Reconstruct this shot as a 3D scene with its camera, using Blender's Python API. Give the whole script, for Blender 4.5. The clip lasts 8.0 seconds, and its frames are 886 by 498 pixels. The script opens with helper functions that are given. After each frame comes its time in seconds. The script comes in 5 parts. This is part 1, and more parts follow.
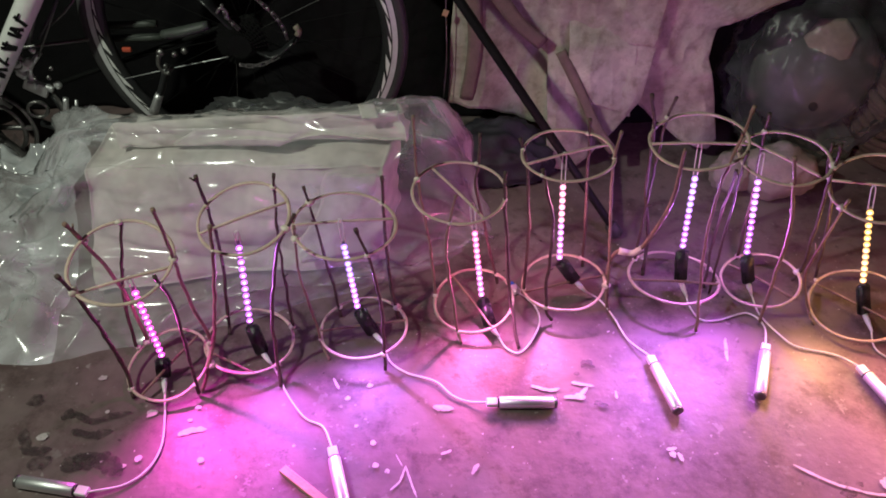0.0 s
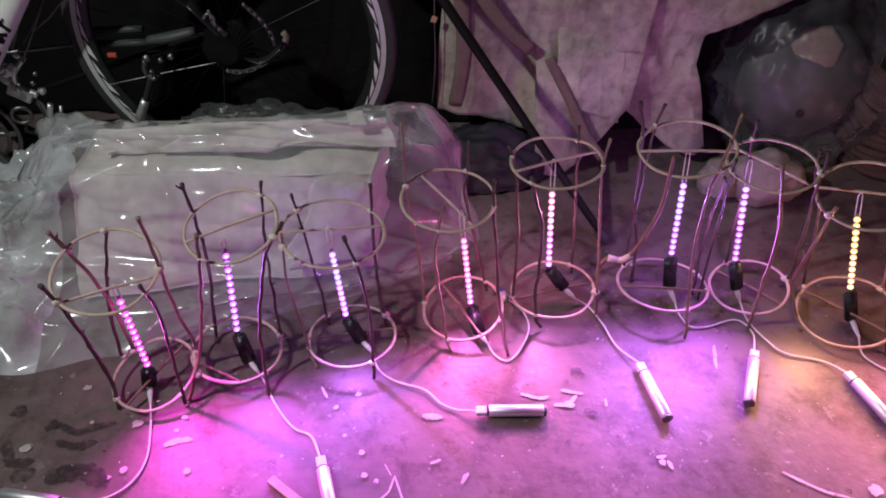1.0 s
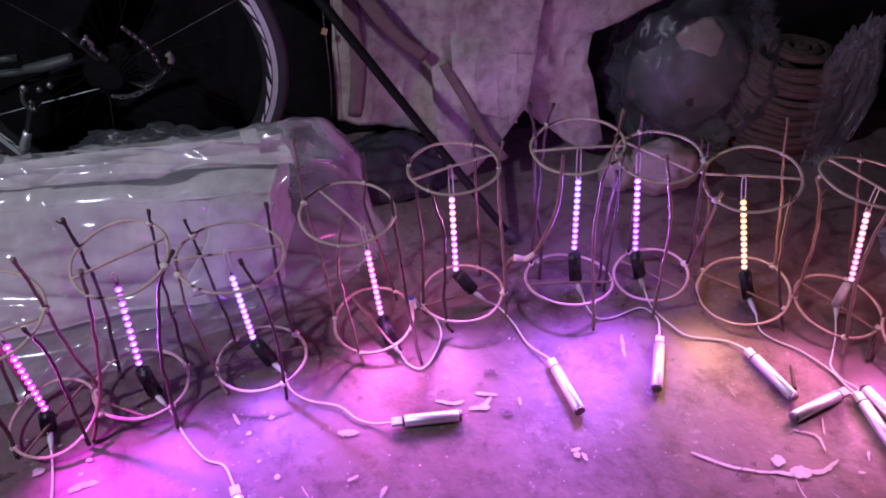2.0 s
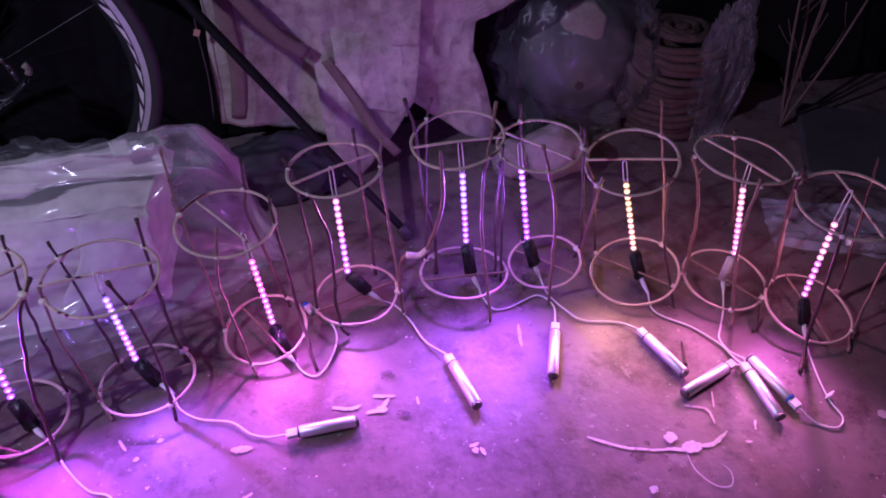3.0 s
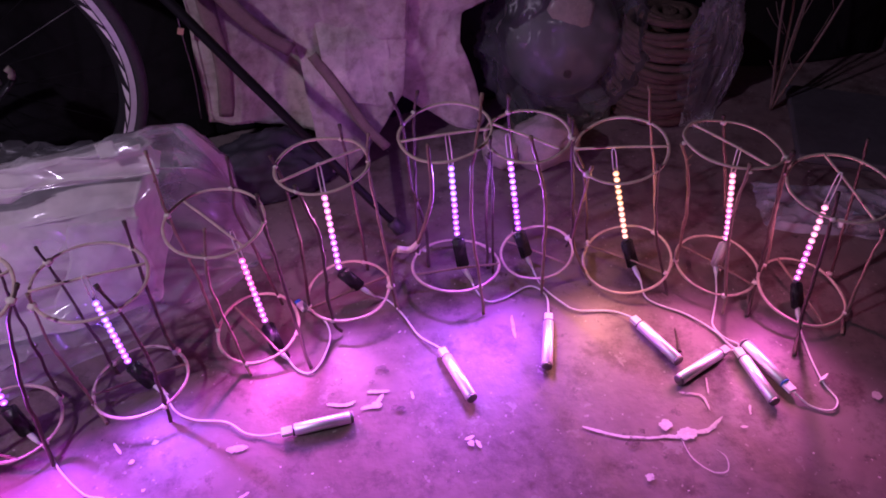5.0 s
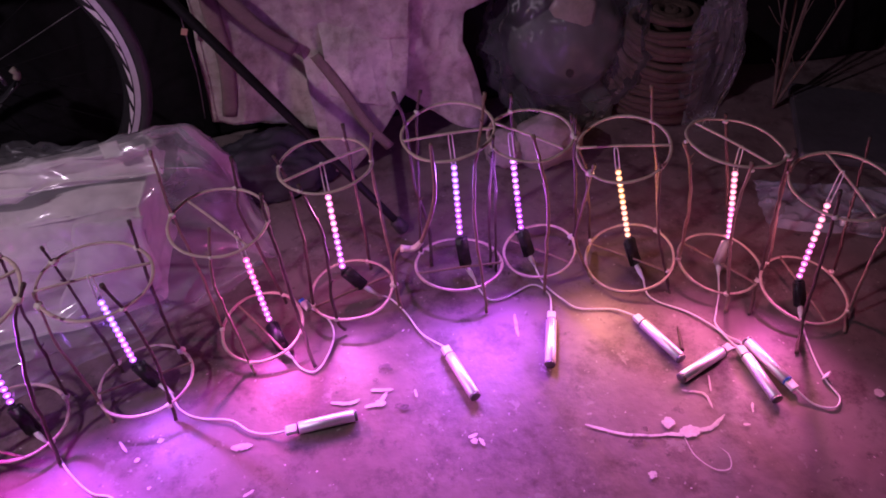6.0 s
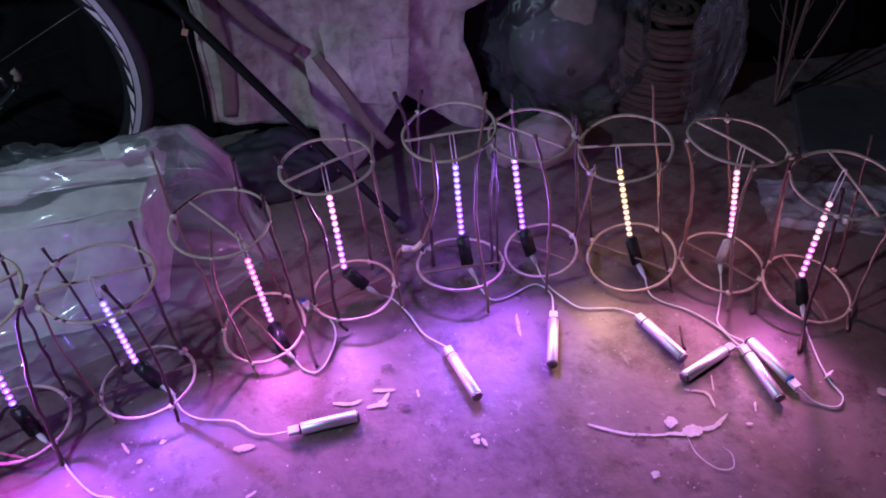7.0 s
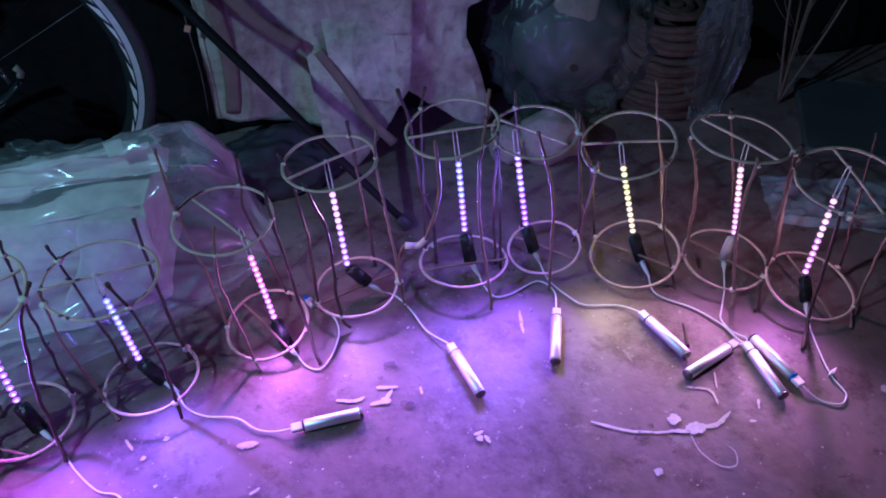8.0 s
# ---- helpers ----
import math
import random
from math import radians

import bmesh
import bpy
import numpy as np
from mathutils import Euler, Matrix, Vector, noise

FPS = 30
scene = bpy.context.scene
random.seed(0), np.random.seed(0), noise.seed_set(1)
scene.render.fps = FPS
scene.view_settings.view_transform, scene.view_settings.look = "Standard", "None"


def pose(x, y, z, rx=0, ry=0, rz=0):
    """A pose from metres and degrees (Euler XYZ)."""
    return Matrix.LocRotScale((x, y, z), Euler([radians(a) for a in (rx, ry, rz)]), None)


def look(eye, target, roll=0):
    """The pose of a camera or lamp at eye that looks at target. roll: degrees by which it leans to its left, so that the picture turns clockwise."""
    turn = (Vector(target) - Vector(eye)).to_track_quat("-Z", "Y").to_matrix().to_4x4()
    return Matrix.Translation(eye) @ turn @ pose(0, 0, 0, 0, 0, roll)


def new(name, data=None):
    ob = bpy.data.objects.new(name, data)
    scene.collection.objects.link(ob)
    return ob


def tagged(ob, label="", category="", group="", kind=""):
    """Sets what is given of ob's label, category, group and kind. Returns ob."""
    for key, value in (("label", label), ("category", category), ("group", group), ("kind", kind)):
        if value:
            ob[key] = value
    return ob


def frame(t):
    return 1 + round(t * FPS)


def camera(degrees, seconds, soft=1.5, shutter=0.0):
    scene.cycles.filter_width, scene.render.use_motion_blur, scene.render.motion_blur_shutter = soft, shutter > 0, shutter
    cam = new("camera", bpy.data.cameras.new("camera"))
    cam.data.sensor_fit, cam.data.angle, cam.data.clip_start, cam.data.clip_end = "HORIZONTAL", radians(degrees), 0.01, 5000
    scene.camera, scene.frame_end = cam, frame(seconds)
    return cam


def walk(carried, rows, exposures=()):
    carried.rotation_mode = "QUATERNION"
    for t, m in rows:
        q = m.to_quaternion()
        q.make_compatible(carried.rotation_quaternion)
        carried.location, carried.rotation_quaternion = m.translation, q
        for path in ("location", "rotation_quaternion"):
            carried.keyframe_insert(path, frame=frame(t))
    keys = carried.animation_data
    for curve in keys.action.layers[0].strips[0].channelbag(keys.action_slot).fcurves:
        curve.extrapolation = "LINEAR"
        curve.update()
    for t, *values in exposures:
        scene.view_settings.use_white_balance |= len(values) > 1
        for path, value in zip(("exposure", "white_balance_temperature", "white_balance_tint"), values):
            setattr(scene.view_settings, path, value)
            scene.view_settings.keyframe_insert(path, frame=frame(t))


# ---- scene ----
cam = camera(62.0, 8.0, soft=1.8)
PATH = [
    (0, (0.007, 0.014, 1.026), (-0.024, 1.508, -0.303), 0.5),
    (0.5, (0.0, 0.013, 1.029), (-0.022, 1.512, -0.295), 0.7),
    (1, (0.006, 0.023, 1.027), (0.006, 1.524, -0.294), 1.2),
    (1.5, (0.021, 0.027, 1.035), (0.04, 1.532, -0.282), 0.1),
    (2, (0.061, 0.03, 1.035), (0.237, 1.529, -0.277), 1.0),
    (2.2, (0.079, 0.032, 1.035), (0.319, 1.522, -0.277), 1.7),
    (3.3, (0.165, 0.053, 1.045), (0.523, 1.487, -0.303), 1.2),
    (3.5, (0.171, 0.055, 1.047), (0.527, 1.485, -0.305), 0.8),
    (4, (0.171, 0.056, 1.043), (0.523, 1.485, -0.311), 0.4),
    (4.5, (0.163, 0.054, 1.041), (0.515, 1.482, -0.314), 0.3),
    (6, (0.159, 0.047, 1.045), (0.5, 1.475, -0.313), -0.2),
    (6.5, (0.159, 0.05, 1.047), (0.498, 1.475, -0.314), -0.3),
    (7, (0.159, 0.05, 1.046), (0.496, 1.476, -0.315), -0.5),
    (7.5, (0.158, 0.059, 1.043), (0.493, 1.477, -0.326), -0.5),
    (8, (0.157, 0.053, 1.047), (0.488, 1.473, -0.323), -0.6),
]
EXPOSURES = [(0, 0.6, 6600, -26), (1.0, 0.5, 6000, -14), (1.5, 0.42, 5400, 0), (2.0, 0.34, 5200, 8), (3.3, 0.14, 4900, 44), (4.5, 0.13, 5300, 54), (6.0, 0.05, 6100, 48), (6.5, 0.1, 5000, 0), (7.0, 0.06, 4400, -14), (7.5, 0.04, 3900, -26), (8.0, 0.02, 3450, -38)]
walk(cam, [(t, look(eye, target, roll)) for t, eye, target, roll in PATH], EXPOSURES)

import itertools
import numpy

# ---- world and light ----
world = bpy.data.worlds.new("dim_room")
scene.world = world
world.use_nodes = True
world.node_tree.nodes["Background"].inputs[0].default_value = (0.8, 0.75, 0.8, 1)
world.node_tree.nodes["Background"].inputs[1].default_value = 0.008


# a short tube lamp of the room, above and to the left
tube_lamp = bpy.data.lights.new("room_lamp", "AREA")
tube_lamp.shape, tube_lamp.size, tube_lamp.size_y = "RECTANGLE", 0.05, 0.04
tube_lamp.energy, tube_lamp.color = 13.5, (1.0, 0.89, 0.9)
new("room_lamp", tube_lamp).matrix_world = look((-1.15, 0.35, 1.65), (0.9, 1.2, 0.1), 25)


# ---- materials ----
def material(name, colour, rough=0.6, metal=0.0, vary=0.25, scale=30.0, bump=0.2, bump_scale=None, spec=0.5, detail=6.0):
    """A surface with two scales of colour change and a fine relief."""
    m = bpy.data.materials.new(name)
    m.use_nodes = True
    nt = m.node_tree
    b = nt.nodes["Principled BSDF"]
    co = nt.nodes.new("ShaderNodeTexCoord")
    n1, n2 = nt.nodes.new("ShaderNodeTexNoise"), nt.nodes.new("ShaderNodeTexNoise")
    n1.inputs["Scale"].default_value, n1.inputs["Detail"].default_value = scale, detail
    n2.inputs["Scale"].default_value, n2.inputs["Detail"].default_value = scale * 7.3, 4.0
    mix = nt.nodes.new("ShaderNodeMix")
    mix.inputs["Factor"].default_value = 0.4
    ramp = nt.nodes.new("ShaderNodeValToRGB")
    lo, hi = 1 - vary, 1 + vary
    ramp.color_ramp.elements[0].position, ramp.color_ramp.elements[1].position = 0.3, 0.7
    ramp.color_ramp.elements[0].color = (*[c * lo for c in colour], 1)
    ramp.color_ramp.elements[1].color = (*[min(1, c * hi) for c in colour], 1)
    for n in (n1, n2):
        nt.links.new(co.outputs["Object"], n.inputs["Vector"])
    nt.links.new(n1.outputs["Fac"], mix.inputs["A"])
    nt.links.new(n2.outputs["Fac"], mix.inputs["B"])
    nt.links.new(mix.outputs["Result"], ramp.inputs["Fac"])
    nt.links.new(ramp.outputs["Color"], b.inputs["Base Color"])
    b.inputs["Roughness"].default_value, b.inputs["Metallic"].default_value = rough, metal
    b.inputs["Specular IOR Level"].default_value = spec
    if bump:
        bp = nt.nodes.new("ShaderNodeBump")
        bp.inputs["Strength"].default_value, bp.inputs["Distance"].default_value = bump, 0.004
        nb = nt.nodes.new("ShaderNodeTexNoise")
        nb.inputs["Scale"].default_value, nb.inputs["Detail"].default_value = bump_scale or scale * 4, 6.0
        nt.links.new(co.outputs["Object"], nb.inputs["Vector"])
        nt.links.new(nb.outputs["Fac"], bp.inputs["Height"])
        nt.links.new(bp.outputs["Normal"], b.inputs["Normal"])
    return m


def floor_material():
    """Worn reddish-grey cement with pale scuffs and dark oil blotches."""
    m = material("worn_cement", (0.165, 0.12, 0.118), 0.5, 0, 0.34, 5.0, 0.25, 60.0, 0.4)
    nt = m.node_tree
    b = nt.nodes["Principled BSDF"]
    base = b.inputs["Base Color"].links[0].from_socket
    co = nt.nodes.new("ShaderNodeTexCoord")

    def blotch(scale, low, high, colour, before, detail=3.0, rough=0.6):
        n = nt.nodes.new("ShaderNodeTexNoise")
        n.inputs["Scale"].default_value, n.inputs["Detail"].default_value, n.inputs["Roughness"].default_value = scale, detail, rough
        r = nt.nodes.new("ShaderNodeMapRange")
        r.inputs["From Min"].default_value, r.inputs["From Max"].default_value = low, high
        mx = nt.nodes.new("ShaderNodeMix")
        mx.data_type = "RGBA"
        mx.inputs["B"].default_value = (*colour, 1)
        nt.links.new(co.outputs["Object"], n.inputs["Vector"])
        nt.links.new(n.outputs["Fac"], r.inputs["Value"])
        nt.links.new(r.outputs["Result"], mx.inputs["Factor"])
        nt.links.new(before, mx.inputs["A"])
        return mx.outputs["Result"]

    s = blotch(2.3, 0.48, 0.66, (0.21, 0.175, 0.165), base)
    s = blotch(7.0, 0.5, 0.64, (0.08, 0.052, 0.05), s, 7.0, 0.75)
    s = blotch(26.0, 0.6, 0.72, (0.07, 0.052, 0.05), s, 5.0, 0.7)
    s = blotch(17.0, 0.625, 0.66, (0.2, 0.168, 0.16), s, 4.0, 0.7)
    s = blotch(70.0, 0.68, 0.73, (0.27, 0.235, 0.225), s, 2.0)
    nt.links.new(s, b.inputs["Base Color"])
    rr = nt.nodes.new("ShaderNodeTexNoise")
    rr.inputs["Scale"].default_value = 7.0
    mr = nt.nodes.new("ShaderNodeMapRange")
    mr.inputs["To Min"].default_value, mr.inputs["To Max"].default_value = 0.32, 0.62
    nt.links.new(co.outputs["Object"], rr.inputs["Vector"])
    nt.links.new(rr.outputs["Fac"], mr.inputs["Value"])
    nt.links.new(mr.outputs["Result"], b.inputs["Roughness"])
    return m


def stain_material(name, colour, rough, low, high, scale):
    """Something spilt and dried thin: broken up so that the cement shows through its gaps."""
    m = material(name, colour, rough, 0, 0.25, 40.0, 0.2, 120.0)
    nt = m.node_tree
    co, n, r = nt.nodes.new("ShaderNodeTexCoord"), nt.nodes.new("ShaderNodeTexNoise"), nt.nodes.new("ShaderNodeMapRange")
    n.inputs["Scale"].default_value, n.inputs["Detail"].default_value, n.inputs["Roughness"].default_value = scale, 5.0, 0.7
    r.inputs["From Min"].default_value, r.inputs["From Max"].default_value = low, high
    r.inputs["To Max"].default_value = 0.85
    nt.links.new(co.outputs["Object"], n.inputs["Vector"])
    nt.links.new(n.outputs["Fac"], r.inputs["Value"])
    nt.links.new(r.outputs["Result"], nt.nodes["Principled BSDF"].inputs["Alpha"])
    return m


def film_material(name, haze, rough=0.12, tint=(0.85, 0.87, 0.9), ior=1.5):
    """Thin clear polythene: mostly see-through, a little milky, with sharp highlights."""
    m = bpy.data.materials.new(name)
    m.use_nodes = True
    nt = m.node_tree
    nt.nodes.clear()
    out = nt.nodes.new("ShaderNodeOutputMaterial")
    clear, gloss, milk = nt.nodes.new("ShaderNodeBsdfTransparent"), nt.nodes.new("ShaderNodeBsdfGlossy"), nt.nodes.new("ShaderNodeBsdfDiffuse")
    gloss.inputs["Roughness"].default_value = rough
    milk.inputs["Color"].default_value = (*tint, 1)
    co, n = nt.nodes.new("ShaderNodeTexCoord"), nt.nodes.new("ShaderNodeTexNoise")
    n.inputs["Scale"].default_value, n.inputs["Detail"].default_value = 12.0, 5.0
    r = nt.nodes.new("ShaderNodeMapRange")
    r.inputs["From Min"].default_value, r.inputs["From Max"].default_value = 0.35, 0.7
    r.inputs["To Min"].default_value, r.inputs["To Max"].default_value = haze * 0.5, haze * 1.6
    nt.links.new(co.outputs["Object"], n.inputs["Vector"])
    nt.links.new(n.outputs["Fac"], r.inputs["Value"])
    m1, m2, fr = nt.nodes.new("ShaderNodeMixShader"), nt.nodes.new("ShaderNodeMixShader"), nt.nodes.new("ShaderNodeFresnel")
    fr.inputs["IOR"].default_value = ior
    bp, nb = nt.nodes.new("ShaderNodeBump"), nt.nodes.new("ShaderNodeTexNoise")
    nb.inputs["Scale"].default_value, nb.inputs["Detail"].default_value = 14.0, 3.0
    bp.inputs["Strength"].default_value, bp.inputs["Distance"].default_value = 0.35, 0.006
    nt.links.new(co.outputs["Object"], nb.inputs["Vector"])
    nt.links.new(nb.outputs["Fac"], bp.inputs["Height"])
    nt.links.new(bp.outputs["Normal"], gloss.inputs["Normal"])
    nt.links.new(bp.outputs["Normal"], fr.inputs["Normal"])
    nt.links.new(r.outputs["Result"], m1.inputs["Fac"])
    nt.links.new(clear.outputs[0], m1.inputs[1])
    nt.links.new(milk.outputs[0], m1.inputs[2])
    nt.links.new(fr.outputs[0], m2.inputs["Fac"])
    nt.links.new(m1.outputs[0], m2.inputs[1])
    nt.links.new(gloss.outputs[0], m2.inputs[2])
    nt.links.new(m2.outputs[0], out.inputs["Surface"])
    return m


def woven_material(name, colour, scale=260.0):
    """Cloth of flat woven plastic tape, stained."""
    m = material(name, colour, 0.8, 0, 0.42, 5.5, 0)
    nt = m.node_tree
    b = nt.nodes["Principled BSDF"]
    co = nt.nodes.new("ShaderNodeTexCoord")
    w1, w2 = nt.nodes.new("ShaderNodeTexWave"), nt.nodes.new("ShaderNodeTexWave")
    w1.bands_direction, w2.bands_direction = "X", "Z"
    add, bp = nt.nodes.new("ShaderNodeMath"), nt.nodes.new("ShaderNodeBump")
    for w in (w1, w2):
        w.inputs["Scale"].default_value, w.inputs["Distortion"].default_value = scale, 1.0
        nt.links.new(co.outputs["Object"], w.inputs["Vector"])
    nt.links.new(w1.outputs["Fac"], add.inputs[0])
    nt.links.new(w2.outputs["Fac"], add.inputs[1])
    nt.links.new(add.outputs[0], bp.inputs["Height"])
    bp.inputs["Strength"].default_value, bp.inputs["Distance"].default_value = 0.3, 0.001
    crumple, bp2 = nt.nodes.new("ShaderNodeTexNoise"), nt.nodes.new("ShaderNodeBump")
    crumple.inputs["Scale"].default_value, crumple.inputs["Detail"].default_value = 16.0, 7.0
    bp2.inputs["Strength"].default_value, bp2.inputs["Distance"].default_value = 0.7, 0.012
    nt.links.new(co.outputs["Object"], crumple.inputs["Vector"])
    nt.links.new(crumple.outputs["Fac"], bp2.inputs["Height"])
    nt.links.new(bp.outputs["Normal"], bp2.inputs["Normal"])
    nt.links.new(bp2.outputs["Normal"], b.inputs["Normal"])
    # dirt in broad patches and in fine smears
    tone = b.inputs["Base Color"].links[0].from_socket
    for size, low, high, dark in ((9.0, 0.42, 0.72, 0.62), (38.0, 0.5, 0.68, 0.7), (3.0, 0.45, 0.6, 0.78)):
        spots, ramp, mix = nt.nodes.new("ShaderNodeTexNoise"), nt.nodes.new("ShaderNodeMapRange"), nt.nodes.new("ShaderNodeMix")
        spots.inputs["Scale"].default_value, spots.inputs["Detail"].default_value, spots.inputs["Roughness"].default_value = size, 7.0, 0.65
        ramp.inputs["From Min"].default_value, ramp.inputs["From Max"].default_value = low, high
        mix.data_type, mix.blend_type = "RGBA", "MULTIPLY"
        mix.inputs["B"].default_value = (dark, dark * 0.96, dark * 0.92, 1)
        nt.links.new(co.outputs["Object"], spots.inputs["Vector"])
        nt.links.new(spots.outputs["Fac"], ramp.inputs["Value"])
        nt.links.new(ramp.outputs["Result"], mix.inputs["Factor"])
        nt.links.new(tone, mix.inputs["A"])
        tone = mix.outputs["Result"]
    nt.links.new(tone, b.inputs["Base Color"])
    return m


def glow_material(name, colour, strength):
    m = bpy.data.materials.new(name)
    m.use_nodes = True
    b = m.node_tree.nodes["Principled BSDF"]
    b.inputs["Base Color"].default_value = (0.25, 0.25, 0.25, 1)
    b.inputs["Emission Color"].default_value = (*colour, 1)
    b.inputs["Emission Strength"].default_value = strength
    return m


CEMENT = floor_material()
PLASTER = material("dark_plaster", (0.03, 0.028, 0.027), 0.9, 0, 0.4, 3.0, 0.4, 20.0)
PEELED = material("peeled_willow", (0.56, 0.43, 0.36), 0.55, 0, 0.3, 45.0, 0.3, 180.0)
BARK = material("twig_bark", (0.07, 0.043, 0.037), 0.6, 0, 0.45, 60.0, 0.6, 260.0)
STICK = material("peeled_stick", (0.24, 0.155, 0.12), 0.6, 0, 0.35, 50.0, 0.35, 200.0)
GLUE = material("hot_glue", (0.7, 0.62, 0.55), 0.35, 0, 0.12, 60.0, 0.3)
WHITE_PLASTIC = material("white_cable_plastic", (0.78, 0.77, 0.76), 0.4, 0, 0.06, 30.0, 0)
BLACK_PLASTIC = material("black_plastic", (0.02, 0.02, 0.022), 0.35, 0, 0.3, 40.0, 0.1)
TAPE = material("black_tape", (0.018, 0.018, 0.02), 0.28, 0, 0.3, 60.0, 0.7, 120.0)
ALUMINIUM = material("brushed_aluminium", (0.8, 0.8, 0.81), 0.45, 0.85, 0.08, 60.0, 0.08, 300.0)
BLUE_END = material("blue_plug_end", (0.05, 0.2, 0.75), 0.4, 0, 0.1, 40.0, 0)
FLEX = material("strip_board", (0.2, 0.2, 0.2), 0.4, 0, 0.1, 90.0, 0)
PAPER = material("pale_folded_paper", (0.5, 0.45, 0.43), 0.75, 0, 0.36, 5.0, 0.8, 18.0)
BUNDLE = material("dusty_cloth", (0.27, 0.23, 0.21), 0.85, 0, 0.25, 14.0, 0.4, 60.0)
FILM = film_material("clear_polythene", 0.19, 0.16)
FILM_BUNCHED = film_material("bunched_polythene", 0.34, 0.14)
FILM_THIN = film_material("thin_polythene", 0.04, 0.3, (0.85, 0.87, 0.9), 1.28)
WOVEN = woven_material("grey_woven_cloth", (0.46, 0.42, 0.37))
WOVEN_PALE = woven_material("pale_woven_sack", (0.5, 0.48, 0.41), 200.0)
BROWN_CLOTH = material("brown_webbing", (0.17, 0.12, 0.108), 0.8, 0, 0.25, 40.0, 0.3, 300.0)
RUBBER = material("tyre_rubber", (0.04, 0.039, 0.04), 0.6, 0, 0.3, 30.0, 0.4, 150.0)
RIM_BLACK = material("black_rim", (0.03, 0.03, 0.032), 0.35, 0.3, 0.2, 40.0, 0.05)
RIM_ALLOY = material("scuffed_rim_wall", (0.62, 0.62, 0.63), 0.4, 0.25, 0.15, 50.0, 0.1)
WHITE_PAINT = material("white_frame_paint", (0.75, 0.75, 0.73), 0.3, 0, 0.08, 12.0, 0.05)
BLACK_PAINT = material("black_paint", (0.009, 0.009, 0.01), 0.6, 0, 0.25, 20.0, 0.1, None, 0.15)
SPOKE_BLACK = material("black_spoke", (0.008, 0.008, 0.008), 0.7, 0.0, 0.2, 50.0, 0, None, 0.1)
CHAIN = material("greased_chain", (0.26, 0.235, 0.25), 0.4, 0.75, 0.3, 60.0, 0.2)
STEEL = material("dull_steel", (0.2, 0.195, 0.19), 0.42, 0.9, 0.3, 50.0, 0.25)
ROPE = material("brown_rope", (0.075, 0.045, 0.035), 0.85, 0, 0.35, 40.0, 0.8, 220.0)
GREY_METAL = material("grey_green_housing", (0.055, 0.062, 0.055), 0.55, 0, 0.3, 8.0, 0.25, 40.0)
CREAM = material("cream_card", (0.22, 0.19, 0.15), 0.7, 0, 0.3, 12.0, 0.1)
SLATE = material("dark_board", (0.07, 0.068, 0.075), 0.55, 0, 0.3, 7.0, 0.2, 40.0)
# almost black, for surfaces put where there is only shade
SHADE_BLACK = material("shade_backdrop", (0.006, 0.0055, 0.0065), 0.9, 0, 0.35, 10.0, 0.4, 60.0, 0.2)
DARK_BAG = material("dark_bluish_cloth", (0.022, 0.02, 0.03), 0.7, 0, 0.35, 12.0, 0.4, 60.0)
DRY_STEM = material("dry_stem", (0.14, 0.1, 0.08), 0.7, 0, 0.3, 50.0, 0.3)
BLUISH_FILM = film_material("bluish_polythene", 0.34, 0.2, (0.6, 0.62, 0.75))
LIMEWASH = stain_material("pale_paint_splash", (0.6, 0.55, 0.54), 0.5, 0.22, 0.4, 60.0)
OIL = stain_material("dark_oil_spot", (0.05, 0.035, 0.036), 0.45, 0.34, 0.62, 60.0)
RED_PLASTIC = material("red_reflector", (0.55, 0.1, 0.06), 0.3, 0, 0.1, 40.0, 0)
WOOD = material("planed_pine", (0.5, 0.3, 0.2), 0.6, 0, 0.2, 30.0, 0.2, 120.0)


# ---- building helpers ----
def mesh_of(name, verts, faces, mat, smooth=True):
    me = bpy.data.meshes.new(name)
    me.from_pydata([tuple(v) for v in verts], [], faces)
    me.materials.append(mat)
    if smooth:
        me.polygons.foreach_set("use_smooth", [True] * len(me.polygons))
    me.update()
    return me


def hang_on(ob, parent, label=""):
    if parent is not None:
        ob.parent = parent
        ob.matrix_parent_inverse = parent.matrix_world.inverted() if parent.type != "EMPTY" else Matrix.Translation(parent.location).inverted()
    if label:
        ob["label"] = label
    return ob


def part(name, bm, mat, parent=None, label="", smooth=True):
    """Link a bmesh as one mesh object under a thing or a part."""
    me = bpy.data.meshes.new(name)
    bm.to_mesh(me)
    bm.free()
    me.materials.append(mat)
    if smooth:
        me.polygons.foreach_set("use_smooth", [True] * len(me.polygons))
    return hang_on(new(name, me), parent, label)


def piece(name, verts, faces, mat, parent=None, label="", smooth=True):
    return hang_on(new(name, mesh_of(name, verts, faces, mat, smooth)), parent, label)


def thing(name, at, label, category, group=""):
    ob = new(name)
    ob.location = at
    ob.empty_display_size = 0.02
    return tagged(ob, label, category, group)


def glide(points, step):
    """A smooth line (Catmull-Rom) through some control points, cut into short steps."""
    p = [Vector(q) for q in points]
    p = [2 * p[0] - p[1]] + p + [2 * p[-1] - p[-2]]
    out = []
    for i in range(1, len(p) - 2):
        a, b, c, d = p[i - 1:i + 3]
        n = max(2, int((c - b).length / step))
        for k in range(n):
            t = k / n
            out.append(0.5 * (2 * b + (c - a) * t + (2 * a - 5 * b + 4 * c - d) * t * t + (3 * b - a - 3 * c + d) * t ** 3))
    return out + [p[-2]]


